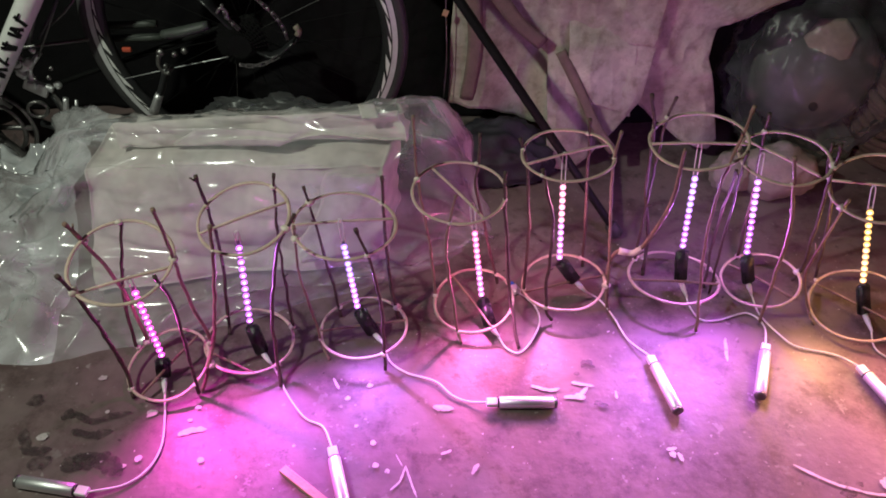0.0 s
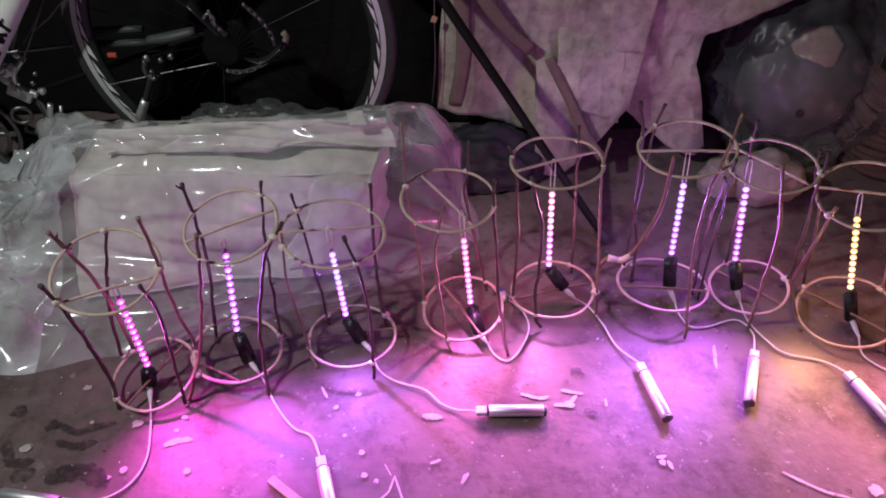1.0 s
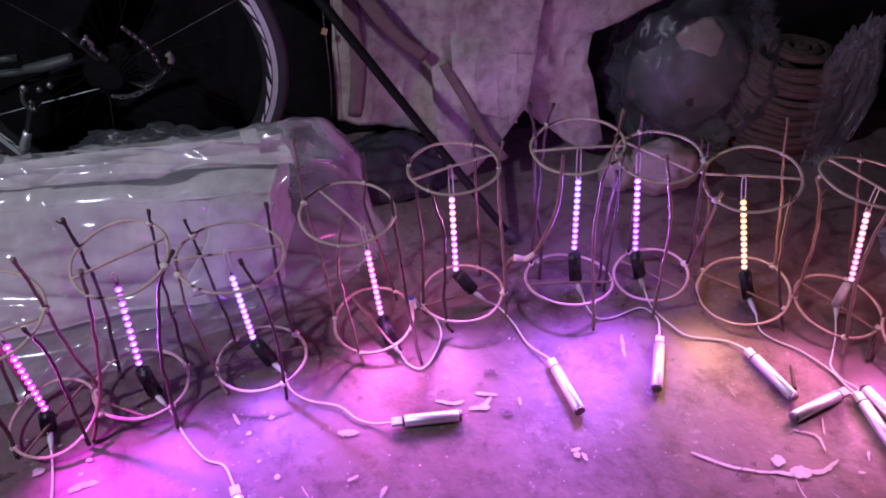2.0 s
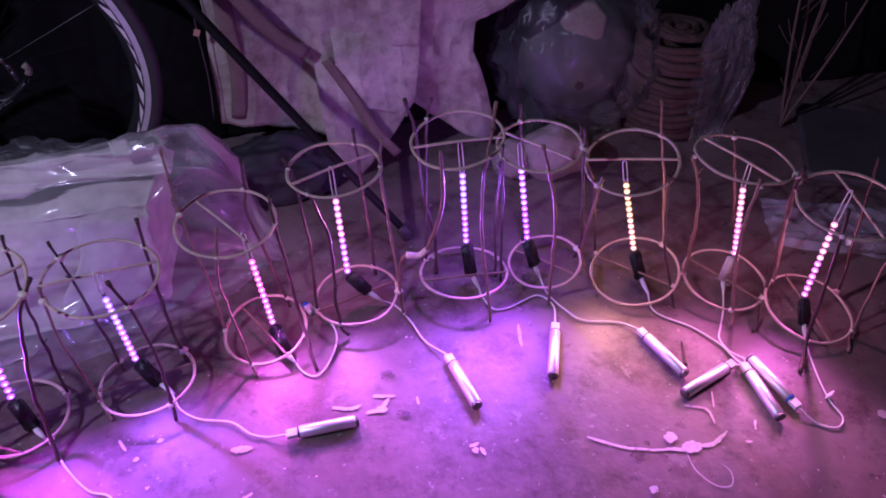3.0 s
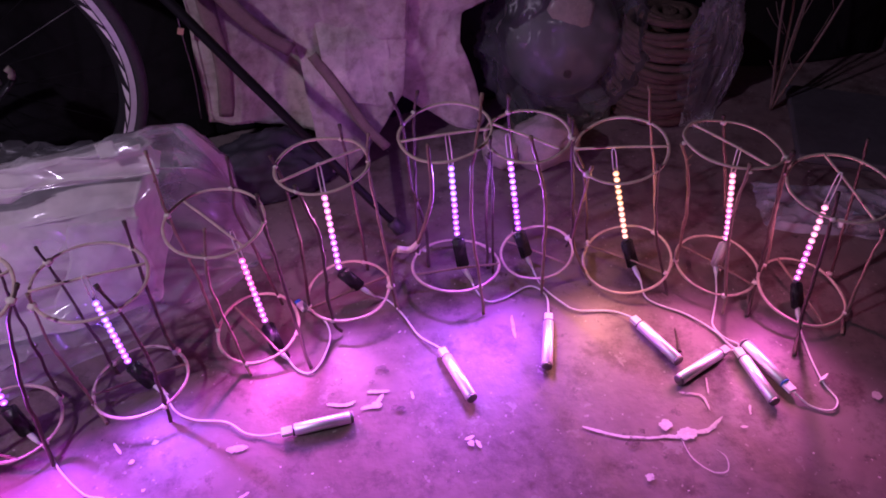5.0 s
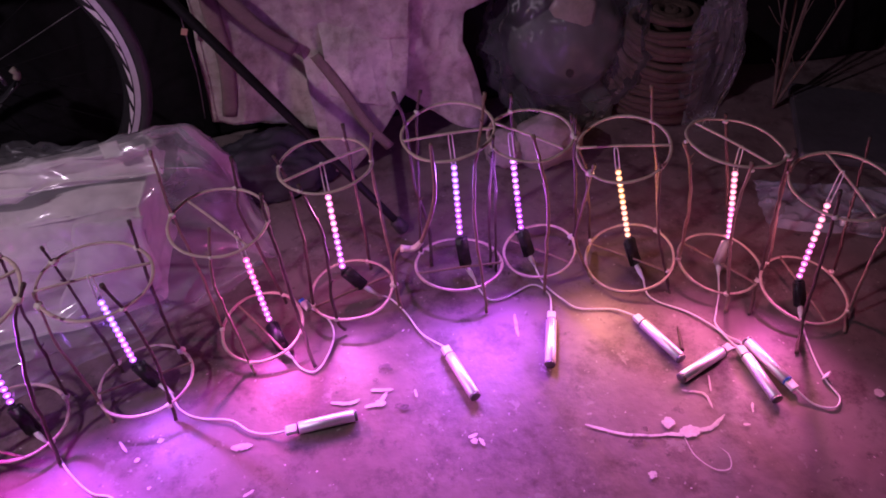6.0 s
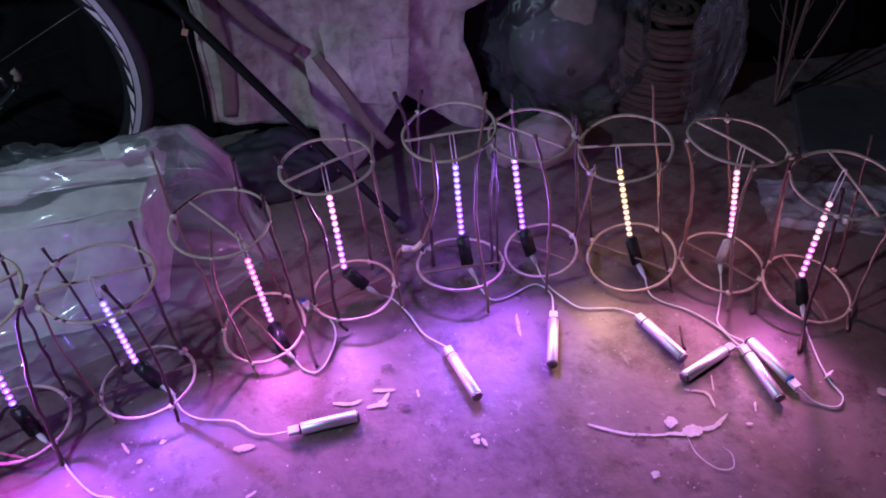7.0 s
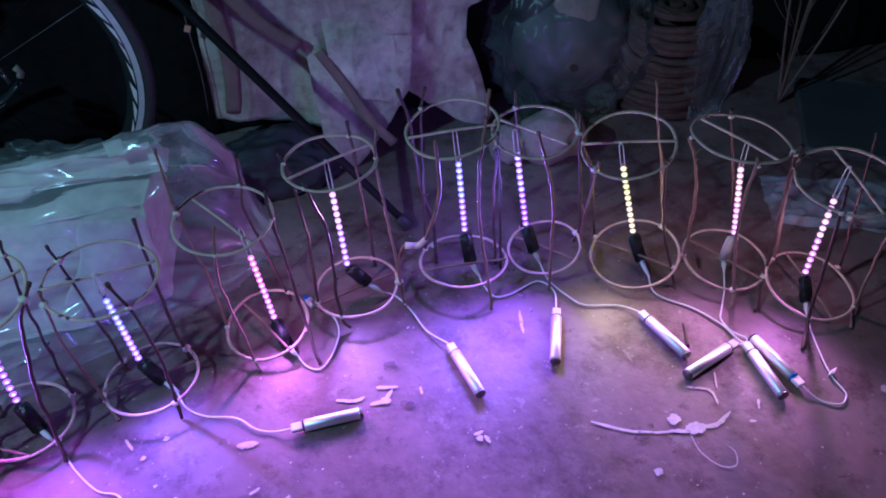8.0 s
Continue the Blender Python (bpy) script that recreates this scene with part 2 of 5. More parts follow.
def tube_data(line, radius, sides=8, closed=False, flat=1.0):
    """Rings of vertices along a line; radius is a number or a function of 0 to 1."""
    n = len(line)
    verts, faces = [], []
    ref = None
    for i, q in enumerate(line):
        ahead = (line[(i + 1) % n] - line[i - 1]) if closed else (line[min(i + 1, n - 1)] - line[max(i - 1, 0)])
        ahead.normalize()
        if ref is None:
            ref = ahead.orthogonal().normalized() if abs(ahead.z) > 0.9 else Vector((0, 0, 1))
        side = ahead.cross(ref).normalized()
        ref = side.cross(ahead).normalized()
        r = radius(i / max(1, n - 1)) if callable(radius) else radius
        for k in range(sides):
            a = 2 * math.pi * k / sides
            verts.append(q + side * (r * math.cos(a)) + ref * (r * flat * math.sin(a)))
    rings = n if closed else n - 1
    for i in range(rings):
        for k in range(sides):
            a, b = i * sides + k, i * sides + (k + 1) % sides
            c, d = ((i + 1) % n) * sides + (k + 1) % sides, ((i + 1) % n) * sides + k
            faces.append((a, b, c, d))
    if not closed:
        faces.append(tuple(range(sides))[::-1])
        faces.append(tuple((n - 1) * sides + k for k in range(sides)))
    return verts, faces


def tube(name, points, radius, mat, parent=None, label="", sides=8, step=0.01, flat=1.0):
    v, f = tube_data(glide(points, step), radius, sides, False, flat)
    return piece(name, v, f, mat, parent, label)


def box(name, size, mat, parent=None, at=None, bevel=0.002, label="", segments=2):
    """A bevelled block; at is its pose."""
    bm = bmesh.new()
    bmesh.ops.create_cube(bm, size=1)
    bmesh.ops.scale(bm, vec=size, verts=bm.verts)
    if bevel:
        bmesh.ops.bevel(bm, geom=bm.edges[:], offset=bevel, segments=segments, affect="EDGES", profile=0.5)
    bmesh.ops.transform(bm, matrix=at or Matrix(), verts=bm.verts)
    return part(name, bm, mat, parent, label, False)


def turned(name, profile, mat, parent=None, at=None, label="", sides=24):
    """A lathe-turned body; profile is (radius, height) from one end to the other."""
    verts, faces = [], []
    m = at or Matrix()
    for r, z in profile:
        for k in range(sides):
            a = 2 * math.pi * k / sides
            verts.append(m @ Vector((r * math.cos(a), r * math.sin(a), z)))
    for i in range(len(profile) - 1):
        for k in range(sides):
            a, b = i * sides + k, i * sides + (k + 1) % sides
            faces.append((a, b, b + sides, a + sides))
    faces.append(tuple(range(sides))[::-1])
    faces.append(tuple((len(profile) - 1) * sides + k for k in range(sides)))
    return piece(name, verts, faces, mat, parent, label)


def along(a, b):
    """The pose at a whose z axis points to b."""
    a, b = Vector(a), Vector(b)
    return Matrix.Translation(a) @ (b - a).to_track_quat("Z", "Y").to_matrix().to_4x4()


def lumpy(v, scale, amount, seed=0.0):
    return amount * noise.fractal(Vector(v) * scale + Vector((seed, seed * 1.7, -seed)), 0.6, 2.1, 4)


# ---- the room ----
floor_bm = bmesh.new()
bmesh.ops.create_grid(floor_bm, x_segments=60, y_segments=60, size=2.0)
for v in floor_bm.verts:
    v.co.y += 0.4
    v.co.z = -0.0015 + 0.0015 * noise.noise(v.co * 5.0)
tagged(part("floor", floor_bm, CEMENT), "worn reddish grey cement floor with splashes", "floor", kind="structure")


def wall(name, size, at):
    bm = bmesh.new()
    bmesh.ops.create_cube(bm, size=1)
    bmesh.ops.scale(bm, vec=size, verts=bm.verts)
    bmesh.ops.translate(bm, vec=at, verts=bm.verts)
    return tagged(part(name, bm, PLASTER, smooth=False), "dark plastered wall of the store room", "wall", kind="structure")


wall("wall_north", (4.2, 0.12, 2.5), (0, 2.26, 1.24))
wall("wall_south", (4.2, 0.12, 2.5), (0, -1.56, 1.24))
wall("wall_west", (0.12, 3.7, 2.5), (-1.96, 0.35, 1.24))
wall("wall_east", (0.12, 3.7, 2.5), (1.96, 0.35, 1.24))
tagged(wall("ceiling", (4.2, 4.0, 0.1), (0, 0.35, 2.55)), "dark plastered ceiling", "ceiling", kind="structure")


# ---- lanterns of twigs and hoops ----
def ring_line(c, nx, ny, r, n=44, seed=0.0):
    up = Vector((nx, ny, 1)).normalized()
    u = up.cross(Vector((0, 1, 0))).normalized()
    w = up.cross(u)
    out = []
    for k in range(n):
        a = 2 * math.pi * k / n
        q = Vector((math.cos(a), math.sin(a), 0))
        rr = r * (1 + 0.025 * noise.noise(q * 1.3 + Vector((seed, 0, 0))))
        out.append(Vector(c) + rr * (math.cos(a) * u + math.sin(a) * w) + up * (0.004 * noise.noise(q * 1.1 + Vector((0, seed, 3)))))
    return out


def hoop(name, ring, parent, seed):
    line = ring_line(ring[:3], *ring[3:], seed=seed)
    v, f = tube_data(line, lambda t: 0.0029 + 0.0008 * noise.noise(Vector((t * 14, seed, 0))), 8, True, 0.75)
    return piece(name, v, f, PEELED, parent, "pale peeled willow hoop")


def on_ring(ring, angle, out=0.0):
    """The point of a tilted ring that lies in a direction of the plan."""
    x, y, z, nx, ny, r = ring
    dx, dy = (r + out) * math.cos(angle), (r + out) * math.sin(angle)
    return Vector((x + dx, y + dy, z - nx * dx - ny * dy))


def knot(q, parent, seed, size=0.0055):
    bm = bmesh.new()
    bmesh.ops.create_icosphere(bm, subdivisions=2, radius=size)
    for v in bm.verts:
        v.co *= 1 + 0.45 * noise.noise(v.co * 320 + Vector((seed, seed, 0)))
        v.co.z *= 0.8
    bmesh.ops.translate(bm, vec=q, verts=bm.verts)
    part("glue_joint", bm, GLUE, parent, "lump of pale dried glue")


def lantern(low, high, low_bar, high_bar, posts, label):
    seed = 10 * low[0] + 3
    ob = thing("lantern", (low[0], low[1], 0), label, "lantern", "row of twig lanterns")
    hoop("bottom_hoop", low, ob, seed)
    hoop("top_hoop", high, ob, seed + 7)
    for name, ring, bar in (("bottom_bar", low, low_bar), ("top_bar", high, high_bar)):
        a, b = on_ring(ring, bar[0]), on_ring(ring, bar[1])
        mid = (a + b) / 2 + Vector((0, 0, 0.002))
        tube(name, [a, mid, b], lambda t: 0.0024, STICK if name == "bottom_bar" else PEELED, ob, sides=8)
    for n, post in enumerate(posts):
        thick = random.uniform(0.0024, 0.0032)
        line = glide(post, 0.006)
        k = seed * 3 + n * 5
        for i, q in enumerate(line):
            line[i] = q + Vector((noise.noise(q * 30 + Vector((k, 0, 0))), noise.noise(q * 30 + Vector((0, k, 0))), 0)) * 0.0022
        v, f = tube_data(line, lambda t: thick * (0.85 + 0.25 * t + 0.7 * max(0, noise.noise(Vector((t * 17, k, 2))) - 0.2) + (0.35 if t < 0.03 else 0)), 8)
        for _ in range(random.choice((0, 1, 1, 2))):
            i = random.randrange(2, max(3, int(len(line) * 0.7)))
            a = random.uniform(0, 2 * math.pi)
            reach = random.uniform(0.006, 0.016)
            tip = line[i] + Vector((math.cos(a) * reach * 0.7, math.sin(a) * reach * 0.7, reach * 0.8))
            v2, f2 = tube_data([line[i], line[i].lerp(tip, 0.5) + Vector((0, 0, -0.001)), tip], lambda t: thick * (0.75 - 0.35 * t), 6)
            f += [tuple(k2 + len(v) for k2 in q) for q in f2]
            v += v2
        piece("post", v, f, BARK if (n + int(seed * 2)) % 3 else STICK, ob)
        for ring in (low, high):
            best = min(((q - s).length, i, s) for i, q in enumerate(line) for s in ring_line(ring[:3], *ring[3:], n=36, seed=seed))
            if best[0] < 0.02:
                knot(line[best[1]].lerp(best[2], 0.5), ob, k + ring[2] * 50, random.choice((0.0042, 0.005, 0.0058, 0.0075)))
    return ob


# ---- strips of light with their cables and batteries ----
def led_light(nodes, colours, watts, label, lit=1.0, casing=TAPE):
    """nodes: the top of the hanging loop, the strip's two ends, the end of the taped box, the end of the plug."""
    top, a, b, c, d = [Vector(q) for q in nodes]
    watts *= 1.16
    ob = thing("led_light", top, label, "led light", "hanging strips of light")
    n = 12
    way = (b - a) / n
    length = (b - a).length
    facing = Vector((0.15 - a.x, -a.y, 0.75)).normalized()
    side = way.cross(facing).normalized()
    front = side.cross(way).normalized()
    if front.y > 0:
        front = -front
    # a flat flexible board
    bm = bmesh.new()
    w, th = 0.0046, 0.0008
    rows = [[bm.verts.new(a - way * 0.4 + way * (i * (n + 0.8) / 12) + side * s * w + front * f * th) for s, f in ((-1, 0), (1, 0), (1, -1), (-1, -1))] for i in range(13)]
    for r0, r1 in zip(rows, rows[1:]):
        for k in range(4):
            bm.faces.new((r0[k], r0[(k + 1) % 4], r1[(k + 1) % 4], r1[k]))
    bm.faces.new(rows[0])
    bm.faces.new(rows[-1][::-1])
    part("strip_board", bm, FLEX, ob, "", False)
    for i in range(n):
        q = a + way * (i + 0.5)
        turn = Matrix((front.cross(way).normalized(), way.normalized(), front)).transposed().to_4x4()
        tone = colours[min(i * len(colours) // n, len(colours) - 1)]
        at = Matrix.Translation(q + front * 0.0012) @ turn
        # lens made oversized so its coloured glow draws a halo round the core
        diode = turned("led", [(0.0056, 0.0), (0.0056, 0.0012), (0.0043, 0.0022)], glow_material("led_halo_glow", tone, 1.7 * lit), ob, at, "", 10)
        turned("led_core", [(0.003, 0.0), (0.0026, 0.0008), (0.0014, 0.0014)], glow_material("led_core_glow", [0.14 + 0.86 * k for k in tone], 4.2 * lit), diode, at @ Matrix.Translation((0, 0, 0.0021)), "", 8)
    # hanging loop of bent wire
    if (top - a).length > 0.012:
        s = side * 0.0035
        tube("hanging_loop", [a + s, top + s * 0.9 - (top - a) * 0.12, top, top - s * 0.9 - (top - a) * 0.12, a - s], 0.0011, WHITE_PLASTIC, ob, "clear bent wire loop", 6, 0.004)
    # taped box, wider than it is thick
    mid = b.lerp(c, 0.08)
    ln = (c - mid).length
    z = (c - mid).normalized()
    x = z.cross(Vector((0.1, -1, 0.4))).normalized()
    y = z.cross(x)
    m = Matrix((x, y, z)).transposed().to_4x4()
    bm = bmesh.new()
    bmesh.ops.create_cube(bm, size=1)
    bmesh.ops.scale(bm, vec=(0.0245, 0.012, ln), verts=bm.verts)
    bmesh.ops.bevel(bm, geom=bm.edges[:], offset=0.003, segments=2, affect="EDGES")
    bmesh.ops.subdivide_edges(bm, edges=bm.edges[:], cuts=1)
    for v in bm.verts:
        v.co += v.normal * lumpy(v.co, 90, 0.0012, top.x * 20)
    bmesh.ops.transform(bm, matrix=Matrix.Translation((mid + c) / 2) @ m, verts=bm.verts)
    part("controller_box", bm, casing, ob, "taped controller box")
    turned("cable_plug", [(0.0035, 0), (0.0048, 0.002), (0.0048, (d - c).length * 0.55), (0.0028, (d - c).length), (0.002, (d - c).length + 0.006)], WHITE_PLASTIC, ob, along(c, d), "white plug", 10)
    for t in (0.1, 0.55):
        tone = colours[0 if t < 0.5 else -1]
        at = a.lerp(b, t) + front * 0.007
        data = bpy.data.lights.new("strip_beam", "SPOT")
        data.energy, data.shadow_soft_size, data.color = watts * 0.72, 0.004, tone
        data.spot_size, data.spot_blend = radians(140), 1.0
        lamp = new("strip_beam", data)
        lamp.matrix_world = look(at, at + Vector((front.x, front.y, min(front.z, 0.0) - 0.1)))
        hang_on(lamp, ob)
    # added fill lamp behind the opaque board, stronger for strips further right
    data = bpy.data.lights.new("strip_back_fill", "POINT")
    data.energy, data.shadow_soft_size, data.color = watts * (0.016 if a.x < -0.1 else 0.03 if a.x < 0.1 else 0.078), 0.003, colours[0]
    lamp = new("strip_back_fill", data)
    lamp.location = a.lerp(b, 0.5) - front * 0.006
    hang_on(lamp, ob)
    return ob


def usb_cable(start, ground, end=None, label="thin white charging cable lying on the cement floor"):
    pts = [Vector(start)] + [Vector((x, y, 0.0026)) for x, y in ground]
    if end:
        pts.append(Vector(end))
    ob = tube("usb_cable", pts, 0.0017, WHITE_PLASTIC, None, "", 8, 0.006)
    return tagged(ob, label, "cable", "charging cables")


def power_bank(a, b, label, blue=False):
    """A tube of aluminium from its plug end a to its dark capped end b."""
    a, b = Vector((*a, 0.0105)), Vector((*b, 0.0105))
    ln = (b - a).length
    ob = thing("power_bank", ((a + b) / 2) - Vector((0, 0, 0.0105)), label, "power bank", "tube batteries on the floor")
    m = along(a, b)
    r = 0.01
    turned("body", [(r - 0.001, 0), (r, 0.001), (r, ln - 0.001), (r - 0.001, ln)], ALUMINIUM, ob, m, "", 28)
    turned("end_cap", [(r - 0.0005, 0), (r - 0.0002, 0.004), (r - 0.002, 0.0055)], STEEL, ob, m @ Matrix.Translation((0, 0, ln)), "dull metal end cap", 24)
    turned("socket_ring", [(r - 0.0012, 0), (r - 0.0008, 0.001), (r - 0.002, 0.003)], BLUE_END if blue else BLACK_PLASTIC, ob, m @ Matrix.Translation((0, 0, -0.0025)), "", 24)
    box("usb_plug", (0.0155, 0.009, 0.019), WHITE_PLASTIC, ob, m @ Matrix.Translation((0, 0, -0.012)), 0.002, "white plug")
    box("button", (0.004, 0.003, 0.006), BLACK_PLASTIC, ob, m @ Matrix.Translation((0, -r + 0.0004, 0.012)), 0.0008)
    return ob


lantern((-0.481, 0.820, 0.030, -0.111, -0.179, 0.070), (-0.489, 0.808, 0.280, 0.054, -0.240, 0.076), (-2.08, 0.95), (-2.27, -0.05), [
    [(-0.568, 0.833, 0.331), (-0.556, 0.843, 0.285), (-0.536, 0.859, 0.173), (-0.532, 0.869, 0.034)],
    [(-0.510, 0.880, 0.298), (-0.526, 0.875, 0.227), (-0.543, 0.868, 0.151), (-0.548, 0.853, 0.037)],
    [(-0.546, 0.742, 0.312), (-0.540, 0.757, 0.251), (-0.538, 0.775, 0.143), (-0.538, 0.786, 0.053), (-0.530, 0.767, 0.002)],
    [(-0.402, 0.782, 0.403), (-0.411, 0.813, 0.304), (-0.422, 0.840, 0.183), (-0.414, 0.861, 0.045)],
    [(-0.424, 0.772, 0.288), (-0.415, 0.779, 0.208), (-0.420, 0.781, 0.114), (-0.422, 0.778, 0.006)],
], "leaning lantern frame of bark twigs and willow hoops")
led_light([(-0.489, 0.812, 0.246), (-0.489, 0.814, 0.216), (-0.488, 0.820, 0.048), (-0.489, 0.805, 0.012), (-0.479, 0.776, 0.012)], [(1, 0.06, 0.8)], 6.4, "hanging strip of magenta lights with taped box")
power_bank((-0.558, 0.589), (-0.648, 0.601), "silver aluminium tube power bank lying on the floor")
usb_cable((-0.479, 0.776, 0.012), [(-0.466, 0.728), (-0.455, 0.674), (-0.463, 0.633), (-0.490, 0.605)], (-0.538, 0.586, 0.011))
lantern((-0.353, 0.877, 0.030, 0.076, 0.021, 0.076), (-0.320, 0.890, 0.302, -0.069, -0.240, 0.071), (-2.72, -1.26), (-2.73, 0.41), [
    [(-0.385, 0.908, 0.367), (-0.385, 0.918, 0.301), (-0.388, 0.930, 0.189), (-0.405, 0.933, 0.031), (-0.402, 0.915, 0.002)],
    [(-0.349, 0.828, 0.337), (-0.364, 0.834, 0.241), (-0.396, 0.832, 0.084), (-0.418, 0.786, 0.002)],
    [(-0.278, 0.947, 0.346), (-0.288, 0.940, 0.221), (-0.287, 0.930, 0.125), (-0.282, 0.915, 0.028)],
    [(-0.236, 0.874, 0.324), (-0.270, 0.866, 0.255), (-0.293, 0.847, 0.127), (-0.295, 0.834, 0.056), (-0.286, 0.799, 0.002)],
], "lantern frame of dark twigs and willow hoops before the sheeting")
led_light([(-0.337, 0.890, 0.274), (-0.338, 0.890, 0.248), (-0.347, 0.881, 0.072), (-0.330, 0.864, 0.012), (-0.313, 0.843, 0.012)], [(0.62, 0.12, 1)], 5.6, "hanging strip of violet lights with taped box")
power_bank((-0.174, 0.655), (-0.145, 0.565), "silver aluminium tube power bank lying on the floor")
usb_cable((-0.313, 0.843, 0.012), [(-0.299, 0.828), (-0.271, 0.780), (-0.234, 0.735), (-0.202, 0.719)], (-0.180, 0.674, 0.011))
lantern((-0.155, 0.917, 0.028, -0.056, 0.050, 0.078), (-0.178, 0.959, 0.235, 0.038, 0.004, 0.086), (-3.04, 0.21), (-3.04, 0.26), [
    [(-0.252, 1.013, 0.273), (-0.240, 1.006, 0.211), (-0.223, 0.991, 0.111), (-0.204, 0.967, 0.002)],
    [(-0.253, 0.922, 0.261), (-0.255, 0.912, 0.170), (-0.238, 0.898, 0.075), (-0.226, 0.886, 0.010), (-0.212, 0.861, 0.002)],
    [(-0.120, 1.029, 0.285), (-0.116, 1.006, 0.169), (-0.110, 0.984, 0.078), (-0.095, 0.965, 0.004)],
    [(-0.149, 0.890, 0.285), (-0.128, 0.883, 0.220), (-0.113, 0.869, 0.124), (-0.111, 0.853, 0.041), (-0.110, 0.841, 0.002)],
], "wide short lantern frame of twigs and peeled hoops")
led_light([(-0.185, 0.960, 0.246), (-0.182, 0.952, 0.198), (-0.164, 0.926, 0.069), (-0.136, 0.914, 0.015), (-0.118, 0.894, 0.012)], [(0.42, 0.17, 1), (0.6, 0.14, 1)], 5.0, "hanging strip of violet and pink lights with taped box")
power_bank((0.088, 0.771), (0.180, 0.774), "silver aluminium tube power bank lying on the floor")
usb_cable((-0.118, 0.894, 0.012), [(-0.103, 0.860), (-0.072, 0.835), (-0.021, 0.818), (0.009, 0.789), (0.037, 0.777)], (0.068, 0.770, 0.011))
lantern((0.045, 0.993, 0.028, -0.120, -0.142, 0.074), (0.013, 1.037, 0.250, 0.006, -0.086, 0.081), (2.16, -1.09), (2.25, -0.99), [
    [(-0.068, 1.092, 0.367), (-0.062, 1.071, 0.259), (-0.045, 1.049, 0.161), (-0.026, 1.012, 0.023)],
    [(0.049, 1.124, 0.315), (0.047, 1.111, 0.258), (0.043, 1.100, 0.215), (0.063, 1.080, 0.138), (0.092, 1.046, 0.021)],
    [(0.090, 1.029, 0.301), (0.090, 1.023, 0.262), (0.100, 1.004, 0.164), (0.111, 0.980, 0.060), (0.128, 0.897, 0.002)],
    [(0.007, 0.963, 0.299), (-0.004, 0.958, 0.238), (-0.007, 0.951, 0.181), (0.005, 0.938, 0.085), (0.017, 0.925, 0.012), (0.024, 0.907, 0.002)],
], "lantern frame of twigs with tilted willow hoops")
led_light([(0.036, 1.034, 0.228), (0.042, 1.024, 0.174), (0.060, 0.995, 0.036), (0.077, 0.941, 0.012), (0.089, 0.922, 0.012)], [(1, 0.13, 0.46), (0.85, 0.14, 0.7)], 5.2, "hanging strip of pink lights with taped box")
usb_cable((0.089, 0.922, 0.012), [(0.104, 0.899), (0.127, 0.887), (0.151, 0.914), (0.170, 0.964), (0.163, 1.008), (0.132, 1.045)])
lantern((0.218, 1.039, 0.037, -0.093, 0.003, 0.078), (0.201, 1.088, 0.298, -0.049, 0.022, 0.080), (-2.83, 0.16), (-2.77, 0.37), [
    [(0.118, 1.114, 0.312), (0.133, 1.100, 0.262), (0.144, 1.065, 0.153), (0.142, 1.023, 0.031)],
    [(0.244, 1.156, 0.329), (0.251, 1.142, 0.229), (0.259, 1.120, 0.111), (0.263, 1.100, 0.022)],
    [(0.283, 1.079, 0.353), (0.278, 1.070, 0.292), (0.289, 1.050, 0.170), (0.303, 1.006, 0.002)],
    [(0.151, 1.026, 0.309), (0.178, 1.008, 0.202), (0.177, 0.984, 0.088), (0.180, 0.970, 0.031), (0.192, 0.965, 0.009)],
], "lantern frame with a thick bark post")
led_light([(0.195, 1.089, 0.301), (0.198, 1.079, 0.241), (0.206, 1.049, 0.085), (0.241, 1.040, 0.038), (0.263, 1.035, 0.016)], [(1, 0.27, 0.55), (0.78, 0.18, 0.85)], 5.4, "hanging strip of pale pink lights with taped box")
power_bank((0.365, 0.859), (0.385, 0.766), "silver aluminium tube power bank lying on the floor")
usb_cable((0.263, 1.035, 0.016), [(0.290, 1.027), (0.311, 0.983), (0.329, 0.927)], (0.361, 0.879, 0.011))
lantern((0.432, 1.057, 0.039, -0.019, 0.118, 0.084), (0.411, 1.068, 0.345, -0.153, -0.052, 0.079), (-3.04, -0.26), (3.09, -0.32), [
    [(0.327, 1.104, 0.409), (0.348, 1.115, 0.332), (0.362, 1.129, 0.202), (0.387, 1.130, 0.084), (0.388, 1.101, 0.002)],
    [(0.451, 0.990, 0.457), (0.449, 0.995, 0.403), (0.441, 1.000, 0.284), (0.446, 0.992, 0.161), (0.456, 0.982, 0.083), (0.461, 0.950, 0.002)],
    [(0.381, 1.137, 0.387), (0.373, 1.138, 0.331), (0.371, 1.133, 0.224), (0.367, 1.109, 0.030)],
    [(0.494, 1.078, 0.279), (0.501, 1.093, 0.120), (0.502, 1.069, 0.002)],
], "tall lantern frame of twigs beside another")
led_light([(0.415, 1.067, 0.341), (0.423, 1.069, 0.273), (0.435, 1.062, 0.110), (0.446, 1.053, 0.033), (0.458, 1.036, 0.012)], [(0.5, 0.2, 1), (0.58, 0.13, 1)], 7.2, "hanging strip of pale violet lights with taped box")
power_bank((0.569, 0.895), (0.533, 0.801), "silver aluminium tube power bank lying on the floor")
usb_cable((0.458, 1.036, 0.012), [(0.462, 1.016), (0.475, 0.981), (0.509, 0.980), (0.568, 1.000), (0.591, 0.968)], (0.576, 0.914, 0.011))
